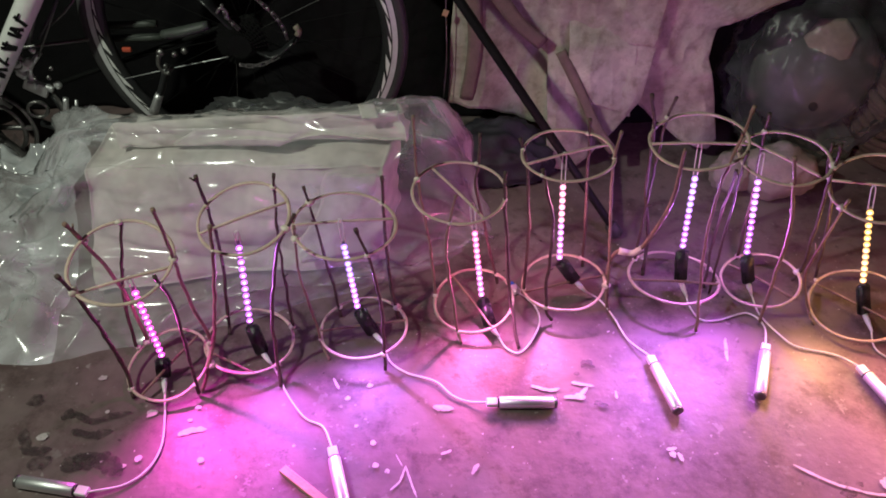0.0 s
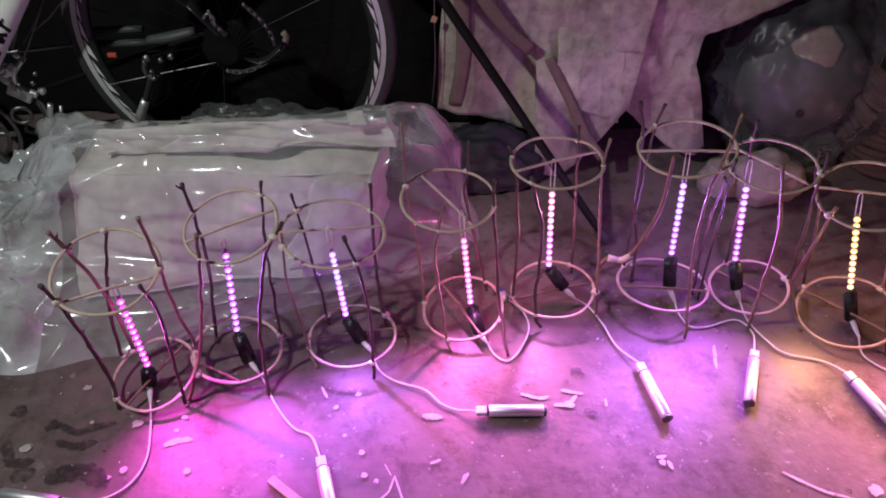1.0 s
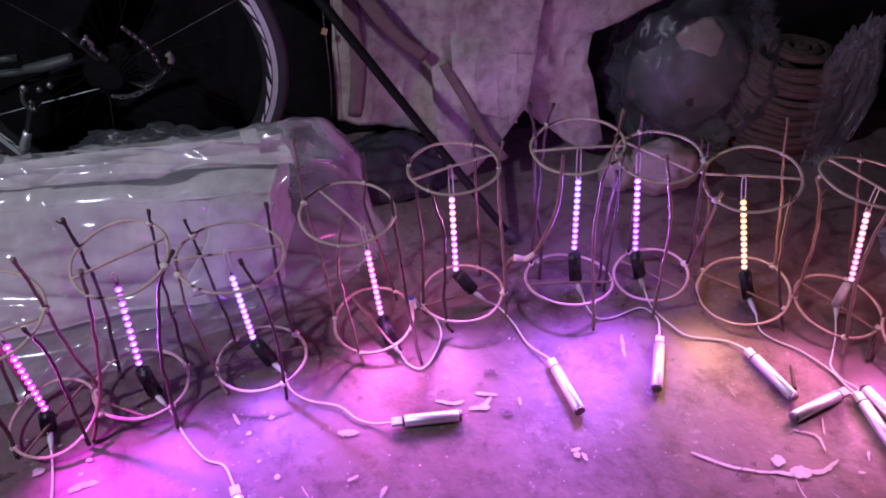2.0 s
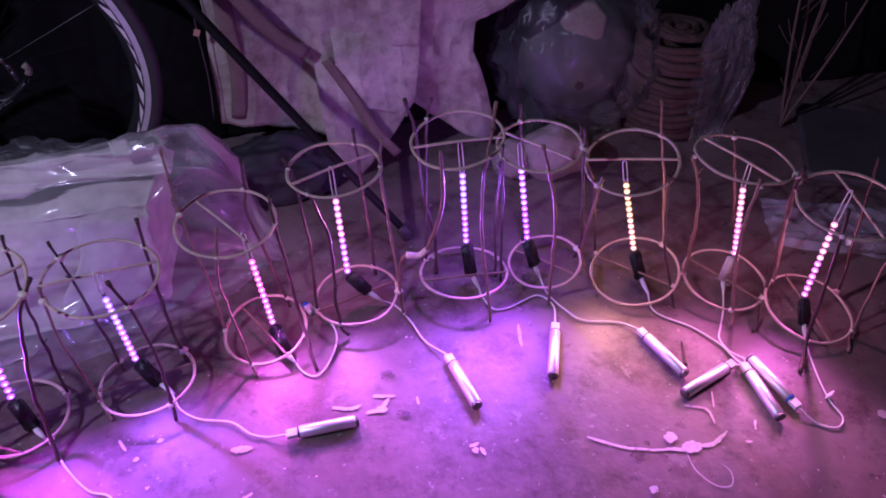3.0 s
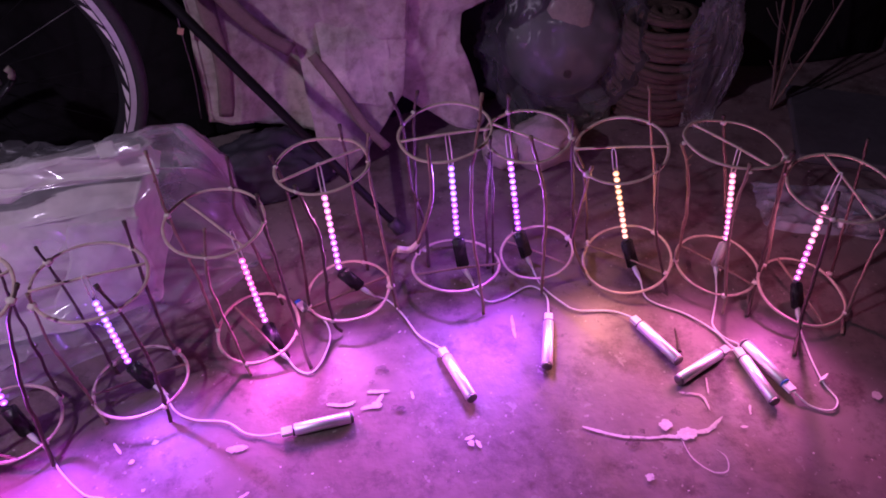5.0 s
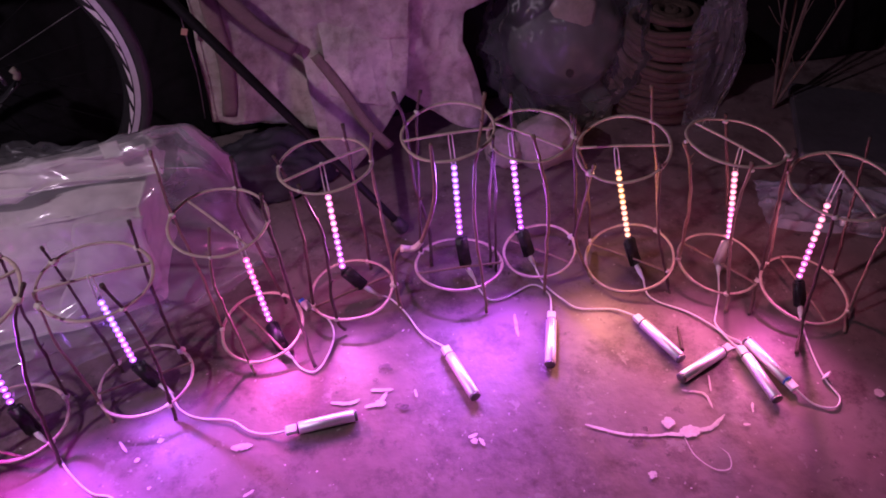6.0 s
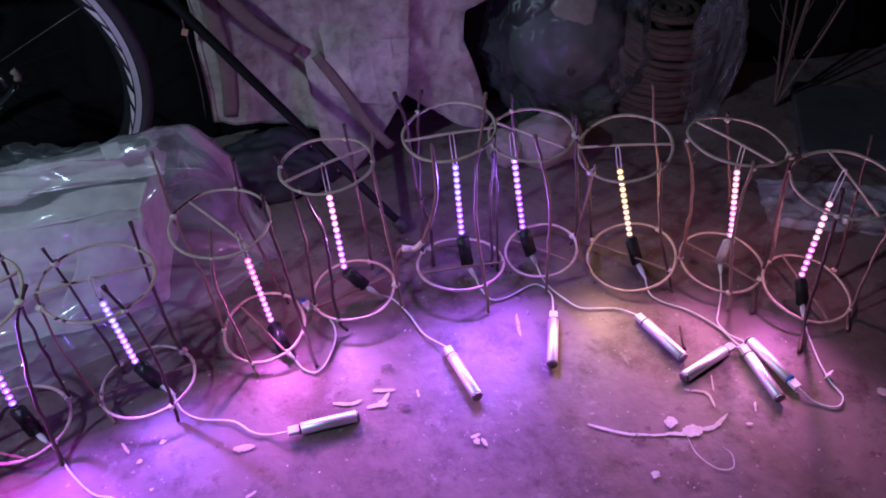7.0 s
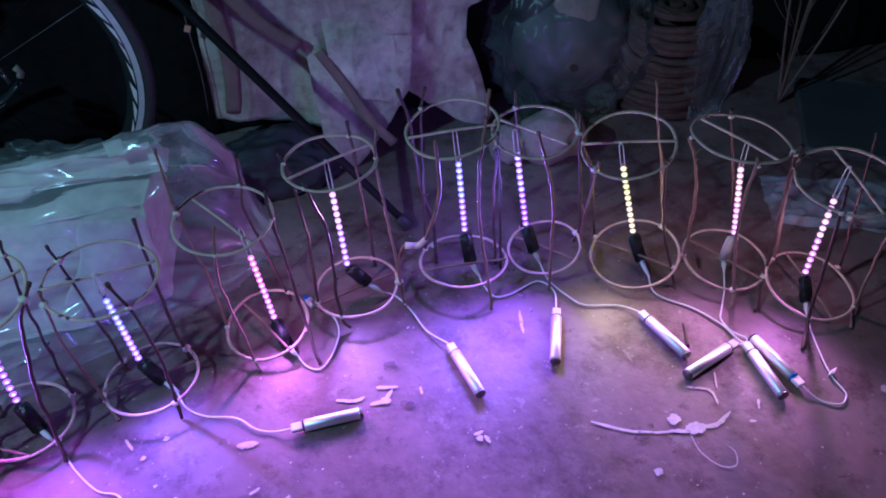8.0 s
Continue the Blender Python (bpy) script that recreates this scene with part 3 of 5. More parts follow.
lantern((0.597, 1.052, 0.042, -0.182, -0.030, 0.071), (0.552, 1.046, 0.329, -0.047, -0.048, 0.073), (2.3, -0.89), (2.36, -0.89), [
    [(0.535, 1.114, 0.372), (0.547, 1.121, 0.290), (0.560, 1.123, 0.197), (0.572, 1.118, 0.036)],
    [(0.526, 0.968, 0.382), (0.548, 0.974, 0.318), (0.572, 0.979, 0.225), (0.581, 0.983, 0.112), (0.586, 0.978, 0.002)],
    [(0.611, 1.001, 0.385), (0.627, 1.021, 0.306), (0.668, 1.055, 0.088), (0.664, 1.062, 0.034)],
    [(0.476, 1.018, 0.357), (0.496, 1.051, 0.223), (0.509, 1.054, 0.002)],
], "narrow tall lantern frame of twigs and hoops")
led_light([(0.518, 1.054, 0.332), (0.528, 1.059, 0.276), (0.558, 1.062, 0.098), (0.578, 1.056, 0.031), (0.586, 1.046, 0.012)], [(0.72, 0.2, 1), (0.62, 0.1, 1)], 7.2, "hanging strip of violet lights with taped box")
power_bank((0.733, 0.849), (0.762, 0.758), "silver aluminium tube power bank lying on the floor")
usb_cable((0.586, 1.046, 0.012), [(0.591, 0.999), (0.613, 0.947), (0.636, 0.918), (0.698, 0.901)], (0.727, 0.868, 0.011))
lantern((0.771, 1.003, 0.030, -0.234, -0.081, 0.086), (0.724, 1.028, 0.284, -0.228, -0.106, 0.082), (2.3, -0.89), (2.67, -0.37), [
    [(0.776, 1.066, 0.381), (0.793, 1.066, 0.310), (0.821, 1.058, 0.196), (0.848, 1.040, 0.044)],
    [(0.758, 0.956, 0.299), (0.781, 0.949, 0.154), (0.825, 0.925, 0.003), (0.780, 0.779, 0.002)],
    [(0.629, 1.061, 0.350), (0.648, 1.069, 0.283), (0.680, 1.071, 0.213), (0.714, 1.074, 0.032)],
    [(0.653, 0.991, 0.287), (0.652, 1.005, 0.175), (0.651, 1.010, 0.094), (0.687, 0.998, 0.002), (0.686, 0.977, 0.002)],
], "lantern frame of twigs with knotted peeled joints")
led_light([(0.711, 1.031, 0.285), (0.722, 1.029, 0.238), (0.762, 1.010, 0.080), (0.785, 0.997, 0.013), (0.782, 0.957, 0.012)], [(1, 0.46, 0.14), (1, 0.42, 0.2)], 3.9, "hanging strip of warm yellow lights with taped box")
power_bank((0.878, 0.733), (0.880, 0.640), "silver aluminium tube power bank lying on the floor")
usb_cable((0.782, 0.957, 0.012), [(0.778, 0.921), (0.794, 0.894), (0.831, 0.862), (0.863, 0.813), (0.875, 0.772)], (0.878, 0.753, 0.011))
lantern((0.937, 0.947, 0.030, 0.019, -0.065, 0.080), (0.904, 0.968, 0.307, 0.100, 0.059, 0.085), (2.2, -0.99), (2.05, -1.25), [
    [(0.816, 0.987, 0.309), (0.842, 0.984, 0.246), (0.860, 0.979, 0.140), (0.862, 0.973, 0.050), (0.860, 0.971, 0.014)],
    [(0.932, 1.048, 0.311), (0.934, 1.047, 0.293), (0.969, 1.029, 0.149), (0.989, 1.009, 0.031)],
    [(0.974, 0.905, 0.324), (0.974, 0.907, 0.278), (0.991, 0.902, 0.121), (0.996, 0.895, 0.038), (0.942, 0.827, 0.002)],
    [(0.881, 0.886, 0.327), (0.888, 0.887, 0.184), (0.914, 0.871, 0.035), (0.901, 0.843, 0.002)],
], "lantern frame of thin twigs with a tilted hoop")
led_light([(0.917, 0.965, 0.300), (0.920, 0.965, 0.246), (0.944, 0.951, 0.088), (0.937, 0.947, 0.026), (0.934, 0.934, 0.012)], [(1, 0.3, 0.36), (1, 0.2, 0.46)], 3.6, "hanging strip of warm white lights with taped box", 1.0, GLUE)
power_bank((0.842, 0.753), (0.746, 0.717), "silver aluminium tube power bank lying on the floor")
usb_cable((0.934, 0.934, 0.012), [(0.912, 0.888), (0.885, 0.849), (0.869, 0.823), (0.874, 0.791), (0.892, 0.767), (0.867, 0.759)], (0.861, 0.760, 0.011))
lantern((1.057, 0.841, 0.030, 0.079, -0.128, 0.082), (1.046, 0.850, 0.277, -0.056, -0.061, 0.086), (1.61, -1.58), (1.31, -1.52), [
    [(0.970, 0.905, 0.309), (0.992, 0.913, 0.207), (1.024, 0.912, 0.030)],
    [(0.976, 0.786, 0.326), (0.995, 0.785, 0.222), (1.005, 0.780, 0.117), (1.011, 0.772, 0.028), (0.974, 0.721, 0.002)],
    [(1.112, 0.898, 0.330), (1.126, 0.892, 0.223), (1.140, 0.869, 0.036)],
    [(1.084, 0.766, 0.245), (1.099, 0.775, 0.142), (1.115, 0.779, 0.016), (1.092, 0.747, 0.002)],
], "leaning lantern frame of bark twigs and wide hoops")
led_light([(1.035, 0.851, 0.307), (1.036, 0.853, 0.239), (1.040, 0.847, 0.058), (1.040, 0.817, 0.012), (1.025, 0.791, 0.012)], [(1, 0.3, 0.4), (1, 0.17, 0.58)], 4.2, "hanging strip of warm pink lights with taped box")
power_bank((0.918, 0.669), (0.898, 0.762), "silver aluminium tube power bank lying on the floor", True)
usb_cable((1.025, 0.791, 0.012), [(1.016, 0.758), (0.997, 0.695), (0.990, 0.652), (0.991, 0.619), (0.969, 0.603), (0.940, 0.619)], (0.922, 0.649, 0.011))


# ---- packs under clear sheeting ----
def smooth01(t):
    t = min(1.0, max(0.0, t))
    return t * t * (3 - 2 * t)


def bend(x, *knots):
    """A line of straight runs through (x, value) knots."""
    if x <= knots[0][0]:
        return knots[0][1]
    for (a, p), (b, q) in zip(knots, knots[1:]):
        if x <= b:
            return p + (q - p) * (x - a) / (b - a)
    return knots[-1][1]


def paper_pack(low, high, z0, z1, label, seed, layers, fall=0.0):
    """A soft pack of folded paper; low and high are its corners in the plan, z1 the height of its front edge at both ends, fall how far its top drops to the back."""
    bm = bmesh.new()
    bmesh.ops.create_cube(bm, size=2)
    bmesh.ops.subdivide_edges(bm, edges=bm.edges[:], cuts=38, use_grid_fill=True)
    bm.normal_update()
    push = []
    for v in bm.verts:
        p = v.co
        ends = sorted((abs(p.x), abs(p.y), abs(p.z)))[1]
        s, t, h = (p.x + 1) / 2, (p.y + 1) / 2, (p.z + 1) / 2
        plan = [[Vector(c[i]).lerp(Vector(c[j]), s) for i, j in ((0, 1), (3, 2))] for c in (low, high)]
        a, b = plan[0][0].lerp(plan[0][1], t), plan[1][0].lerp(plan[1][1], t)
        q = a.lerp(b, h)
        w = Vector((q.x, q.y, z0 + (z1[0] + (z1[1] - z1[0]) * s - z0 - fall * t) * h))
        sag = 1 - abs(noise.noise(Vector((w.x * 3.5, w.y * 6, w.z * layers + w.x * 2 + seed))))
        flap = 1 - abs(noise.noise(Vector((w.x * 5 + w.z * 6, w.z * 7 - w.x * 2, seed + 4))))
        inward = 0.008 * sag ** 4 + 0.014 * flap ** 7 + 0.014 * max(0.0, noise.noise(w * 6 + Vector((seed, 0, 0)))) + 0.004 * abs(noise.noise(w * 17)) + 0.012 * max(0.0, (ends - 0.8) / 0.2) ** 2
        push.append((v, w, v.normal.copy(), inward))
    for v, w, n, inward in push:
        v.co = w - n * inward
    for _ in range(7):
        bmesh.ops.smooth_vert(bm, verts=bm.verts, factor=0.5, use_axis_x=True, use_axis_y=True, use_axis_z=True)
    for v in bm.verts:
        w = v.co.copy()
        fold = 1 - abs(noise.noise(Vector((w.x * 6 + w.z * 9, w.z * 15 - w.x * 3, seed + 8))))
        sheet = 1 - abs(noise.noise(Vector((w.x * 2.4, seed, w.z * 19 + w.x * 3))))
        v.co.y += 0.006 * fold ** 8 + 0.009 * sheet ** 5 + 0.0025 * noise.noise(w * 28)
        v.co.z = max(v.co.z + 0.003 * noise.noise(w * 16), z0 + 0.001)
    return tagged(part("paper_pack", bm, PAPER), label, "paper pack", "packs under the sheeting")


paper_pack([(-0.695, 0.985), (-0.12, 1.105), (-0.10, 1.33), (-0.72, 1.31)], [(-0.715, 1.125), (-0.115, 1.155), (-0.10, 1.315), (-0.72, 1.30)], 0.0, (0.22, 0.222), "wide pale pack of folded paper under the sheeting", 1.0, 9)
paper_pack([(-0.655, 1.182), (-0.078, 1.222), (-0.083, 1.315), (-0.66, 1.295)], [(-0.662, 1.205), (-0.088, 1.24), (-0.094, 1.305), (-0.66, 1.285)], 0.214, (0.268, 0.285), "long pale roll of folded paper lying on a wide pack", 5.0, 14, 0.05)


def sheet_at(u, v):
    """The sheeting over the packs: u runs along them, v from the floor in front, over the top and down behind."""
    x = bend(u, (0, -1.06), (0.36, -0.69), (0.9, -0.085), (0.955, -0.01), (1, 0.022))
    k = bend(x, (-1.06, 0.03), (-0.97, 0.2), (-0.87, 0.42), (-0.79, 0.52), (-0.735, 0.95), (-0.7, 1), (-0.09, 1), (-0.03, 0.86), (-0.005, 0.66), (0.022, 0.02))
    front = bend(x, (-1.06, 0.84), (-0.785, 0.827), (-0.6, 0.857), (-0.51, 0.9), (-0.32, 0.972), (-0.17, 1.044), (-0.02, 1.117), (0.03, 1.16))
    base = bend(x, (-1.06, 0.96), (-0.66, 0.97), (-0.125, 1.085), (0.03, 1.18))
    lip = bend(x, (-1.06, 1.1), (-0.685, 1.113), (-0.12, 1.143), (0.03, 1.2))
    step = bend(x, (-1.06, 1.16), (-0.645, 1.172), (-0.08, 1.21), (0.03, 1.24))
    crest = bend(x, (-1.06, 1.19), (-0.65, 1.207), (-0.09, 1.238), (0.03, 1.26))
    top = bend(x, (-0.70, 0.262), (-0.62, 0.268), (-0.3, 0.276), (-0.09, 0.293))
    runs = [(front, 0.003), (max(front + 0.02, base - 0.03), 0.018), (base + (lip - base) * 0.3, 0.08), (lip - 0.004, 0.214), (lip + 0.012, 0.234), (step, 0.242), (crest - 0.004, top - 0.012), (crest + 0.012, top - 0.004), (1.285, top - 0.04), (1.33, 0.15), (1.39, 0.004)]
    stops = (0, 0.12, 0.24, 0.46, 0.5, 0.57, 0.66, 0.7, 0.84, 0.92, 1)
    y, z = bend(v, *zip(stops, (r[0] for r in runs))), bend(v, *zip(stops, (r[1] for r in runs)))
    return x, y, 0.003 + (z - 0.003) * k


def plastic_sheet(reach, low, seed, mat, label):
    """The film over the packs as far as reach, its height times low."""
    nu, nv = int(190 * reach), 130
    base = [[sheet_at(reach * i / nu, j / nv) for i in range(nu + 1)] for j in range(nv + 1)]
    # soften the turns as a stiff film does
    spots = numpy.array(base) * (1, 1, low)
    for _ in range(5):
        spots[1:-1] = (spots[:-2] + 2 * spots[1:-1] + spots[2:]) / 4
        spots[:, 1:-1] = (spots[:, :-2] + 2 * spots[:, 1:-1] + spots[:, 2:]) / 4
    du, dv = numpy.gradient(spots, axis=1), numpy.gradient(spots, axis=0)
    out = numpy.cross(du, dv)
    out /= numpy.linalg.norm(out, axis=2, keepdims=True) + 1e-9
    verts, faces = [], []
    for j in range(nv + 1):
        for i in range(nu + 1):
            p, n = Vector(spots[j, i]), Vector(out[j, i])
            x, s = p.x, j / nv * 0.75
            loose = 0.5 + 1.2 * smooth01((-0.64 - x) / 0.12) + 0.9 * smooth01((x + 0.12) / 0.08) + 0.7 * smooth01((0.1 - p.z) / 0.08)
            long_fold = 1 - abs(noise.noise(Vector((x * 3 + s * 5, s * 7 - x * 1.5, 1.5 + seed))))
            pleat = 1 - abs(noise.noise(Vector(((x + s * 0.6) * 8, (s - x) * 2.4, 9.5 + seed))))
            crease = 1 - abs(noise.noise(Vector((x * 6.5 - s * 6, s * 5.5 + x * 3, 6.5 + seed))))
            loose += 1.1 * math.exp(-((x + 0.5) / 0.06) ** 2 - ((j / nv - 0.36) / 0.12) ** 2)
            lift = 0.022 * long_fold ** 6 + 0.018 * pleat ** 9 + 0.013 * crease ** 9
            shift = 0.022 * noise.noise(Vector((x * 9, 0, 4))) * (1 - j / nv) ** 3
            q = p + n * (0.004 + lift * loose * smooth01(j / nv * 12))
            verts.append((q.x, q.y + shift, max(q.z, 0.003)))
    w = nu + 1
    for j in range(nv):
        for i in range(nu):
            faces.append((j * w + i, j * w + i + 1, (j + 1) * w + i + 1, (j + 1) * w + i))
    ob = tagged(piece("plastic_sheet", verts, faces, mat), label, "plastic sheet")
    ob.visible_shadow = False
    return ob


plastic_sheet(1.0, 1.0, 0.0, FILM, "clear creased polythene sheet draped over paper packs")
plastic_sheet(0.35, 0.78, 5.0, FILM_BUNCHED, "milky bunched fold of polythene beside paper packs")


def paper_flap(corners, bulge, label, seed):
    """A loose folded sheet on the face of a pack."""
    a, b, c, d = [Vector(q) for q in corners]
    n = 20
    verts, faces = [], []
    for i in range(n + 1):
        for j in range(n + 1):
            s, t = i / n, j / n
            q = a.lerp(b, s).lerp(d.lerp(c, s), t)
            ragged = 0.03 * noise.noise(Vector((s * 2.2, t * 2.2, seed)))
            lift = bulge * math.sin(s * math.pi) ** 0.7 * math.sin(t * math.pi) ** 0.7 + 0.003 * noise.noise(q * 30)
            verts.append(q + Vector((ragged, -lift, lift * 0.6 + ragged * 0.4)))
    for i in range(n):
        for j in range(n):
            k = i * (n + 1) + j
            faces.append((k, k + n + 1, k + n + 2, k + 1))
    ob = tagged(piece("paper_flap", verts, faces, PAPER), label, "paper")
    ob.modifiers.new("thickness", "SOLIDIFY").thickness = 0.001


paper_flap([(-0.53, 1.186, 0.234), (-0.33, 1.196, 0.23), (-0.295, 1.21, 0.25), (-0.5, 1.204, 0.262)], 0.004, "folded pale paper edge on a long roll", 2.0)
paper_flap([(-0.29, 1.06, 0.05), (-0.14, 1.09, 0.06), (-0.125, 1.138, 0.205), (-0.24, 1.13, 0.215)], 0.008, "loose pale paper sheet on the face of a pack", 6.0)


def tape_strip(corners, label):
    """A strip of pale tape that follows the film, a hair above it."""
    a, b, c, d = [Vector(q) for q in corners]
    n = 8
    verts, faces = [], []
    for i in range(n + 1):
        for j in range(n + 1):
            s, t = i / n, j / n
            q = a.lerp(b, s).lerp(d.lerp(c, s), t)
            verts.append(q + Vector((0, -0.4, 0.7)) * 0.004 * math.sin(t * math.pi) + Vector((0, 0, 0.001 * noise.noise(q * 60))))
    for i in range(n):
        for j in range(n):
            faces.append((i * (n + 1) + j, (i + 1) * (n + 1) + j, (i + 1) * (n + 1) + j + 1, i * (n + 1) + j + 1))
    ob = tagged(piece("tape_strip", verts, faces, PAPER), label, "tape")
    ob.modifiers.new("thickness", "SOLIDIFY").thickness = 0.0012


tape_strip([(-0.187, 1.262, 0.284), (-0.155, 1.266, 0.286), (-0.142, 1.226, 0.278), (-0.174, 1.222, 0.276)], "short pale strip of tape on clear sheeting")


# ---- hanging cloths ----
def cloth(name, left, right, z_top, hem, place, mat, label, seed, reach=0.0, rough=1.0):
    """A hanging cloth; left and right give its edges for 0 to 1 down, hem its lower edge for 0 to 1 across, place its depth; reach: how far it runs back on top."""
    nu, nv = 100, 84
    verts, faces = [], []
    for j in range(nv + 1):
        for i in range(nu + 1):
            u, v = i / nu, j / nv
            x = left(v) + (right(v) - left(v)) * u
            z = z_top + (hem(u) - z_top) * v
            crease = 1 - abs(noise.noise(Vector((x * 5 + z * 2.5, z * 3.5 - x * 2, seed + 2))))
            fine = 1 - abs(noise.noise(Vector((x * 15 - z * 6, z * 11 + x * 8, seed + 7))))
            f = 0.014 * noise.noise(Vector((x * 5, z * 3, seed))) - 0.011 * crease ** 6 - 0.0035 * fine ** 5 + 0.0014 * noise.noise(Vector((x * 30, z * 30, seed)))
            verts.append((x + 0.005 * noise.noise(Vector((z * 9, u * 4, seed))), place(u, v) + f * rough, z))
    w = nu + 1
    if reach:
        verts[:0] = [(verts[i][0], verts[i][1] + reach, z_top) for i in range(w)]
        nv += 1
    for j in range(nv):
        for i in range(nu):
            faces.append((j * w + i, j * w + i + 1, (j + 1) * w + i + 1, (j + 1) * w + i))
    ob = piece(name, verts, faces, mat)
    mod = ob.modifiers.new("thickness", "SOLIDIFY")
    mod.thickness = 0.0022
    edge = [Vector(q) for q in verts[-w:]]
    v, f = tube_data(edge, lambda t: 0.0022 + 0.0008 * noise.noise(Vector((t * 40, seed, 0))), 6)
    piece("rolled_hem", v, f, mat, ob)
    return tagged(ob, label, "cloth")


cloth("woven_sack", lambda v: 0.0 - 0.014 * v, lambda v: 0.25, 0.72, lambda u: bend(u, (0, 0.132), (0.3, 0.127), (0.75, 0.078), (1, 0.06)) + 0.005 * noise.noise(Vector((u * 9, 0, 0))), lambda u, v: 1.545 - 0.012 * math.sin(u * 7), WOVEN_PALE, "pale stained woven plastic sack hanging", 2.0, 0.64, 0.6)
cloth("grey_cloth", lambda v: 0.075 + 0.02 * v, lambda v: 0.46 - 0.03 * v, 0.74, lambda u: bend(u, (0, 0.37), (0.12, 0.32), (0.3, 0.277), (0.5, 0.288), (0.8, 0.30), (1, 0.3)), lambda u, v: 1.522 + 0.012 * math.sin(u * 5), WOVEN, "grey stained cloth hanging over a lower one", 5.0, 0.66)
cloth("grey_cloth", lambda v: 0.185 + 0.035 * v, lambda v: 0.45 - 0.035 * v * v, 0.5, lambda u: bend(u, (0, 0.012), (0.3, 0.006), (0.55, 0.04), (0.8, 0.115), (1, 0.165)) + 0.004 * math.sin(u * 14), lambda u, v: 1.54 - 0.13 * max(0.0, v - 0.35) * (1 - 0.6 * u) - 0.006 * math.sin(u * 9), WOVEN, "grey stained cloth falling forward to the floor", 14.0, 0.0, 1.2)
cloth("grey_cloth", lambda v: 0.243 + 0.004 * v, lambda v: 0.388 + 0.012 * v, 0.345, lambda u: bend(u, (0, 0.19), (0.5, 0.165), (1, 0.135)), lambda u, v: 1.526 - 0.018 * smooth01(v * 3) - 0.02 * v - 0.004 * math.sin(u * 4), WOVEN_PALE, "square grey cloth flap lying over a hanging cloth", 11.0, 0.0, 0.5)
cloth("grey_cloth", lambda v: 0.43 - 0.025 * v, lambda v: bend(v, (0, 0.9), (0.48, 0.73), (0.53, 0.655), (0.6, 0.566), (0.7, 0.562), (0.85, 0.6), (1, 0.625)), 0.75, lambda u: bend(u, (0, 0.17), (0.3, 0.1), (0.6, 0.056), (0.9, 0.036), (1, 0.05)), lambda u, v: 1.55 - 0.03 * math.sin(u * 3.1) - 0.02 * v * math.sin(u * 6 + v * 2), WOVEN, "grey cloth hanging in a rounded fold", 8.0, 0.64, 1.3)


def webbing(points, label, width=0.016):
    """A flat woven band that lies against the cloth behind it."""
    line = glide(points, 0.012)
    n = len(line)
    verts, faces = [], []
    for i, q in enumerate(line):
        ahead = (line[min(i + 1, n - 1)] - line[max(i - 1, 0)]).normalized()
        across = ahead.cross(Vector((0, 1, 0))).normalized()
        w = width * (1 + 0.12 * noise.noise(q * 14))
        for k in range(5):
            e = k / 2 - 1
            verts.append(q + across * w * e + Vector((0, 0.003 * e * e + 0.002 * noise.noise(q * 40 + Vector((k, 0, 0))), 0)))
    for i in range(n - 1):
        for k in range(4):
            faces.append((i * 5 + k, i * 5 + k + 1, i * 5 + k + 6, i * 5 + k + 5))
    ob = tagged(piece("webbing_strap", verts, faces, BROWN_CLOTH), label, "strap")
    ob.modifiers.new("thickness", "SOLIDIFY").thickness = 0.002


webbing([(0.035, 1.522, 0.66), (0.035, 1.52, 0.42), (0.043, 1.52, 0.28), (0.028, 1.522, 0.15)], "wide brown fabric strap hanging over a woven sack", 0.017)
webbing([(-0.01, 1.49, 0.545), (0.07, 1.49, 0.432), (0.13, 1.492, 0.352), (0.188, 1.496, 0.302)], "wide brown fabric band along the edge of grey cloth", 0.015)
webbing([(0.228, 1.5, 0.285), (0.276, 1.483, 0.205), (0.322, 1.454, 0.125), (0.368, 1.437, 0.068)], "brown fabric strap trailing down over grey cloth", 0.011)


def dark_bundle():
    bm = bmesh.new()
    bmesh.ops.create_icosphere(bm, subdivisions=5, radius=1)
    for v in bm.verts:
        p = v.co.copy()
        r = 1 + 0.2 * noise.noise(p * 1.7 + Vector((3, 0, 0))) + 0.08 * noise.noise(p * 4.5) + 0.12 * (1 - abs(noise.noise(p * 2.8 + Vector((0, 5, 0))))) ** 6
        v.co = Vector((0.085 + p.x * 0.165 * r, 1.475 + p.y * 0.085 * r, max(0.002, p.z * 0.108 * r)))
    tagged(part("dark_cloth", bm, DARK_BAG), "crumpled dark bluish cloth on the floor below a sack", "cloth")


dark_bundle()

# a thin cord with a pale tag beside the woven sack
cord = thing("cord", (-0.04, 1.5, 0.16), "thin cord with a pale orange tag hanging in the dark", "cord")
tube("cord_line", [(-0.02, 1.52, 0.62), (-0.023, 1.515, 0.4), (-0.02, 1.515, 0.26), (-0.026, 1.51, 0.16)], 0.0013, STEEL, cord, "", 6, 0.02)
box("cord_tag", (0.012, 0.004, 0.014), WOOD, cord, Matrix.Translation((-0.023, 1.512, 0.362)) @ pose(0, 0, 0, 0, 20, 0), 0.001, "pale orange tag")

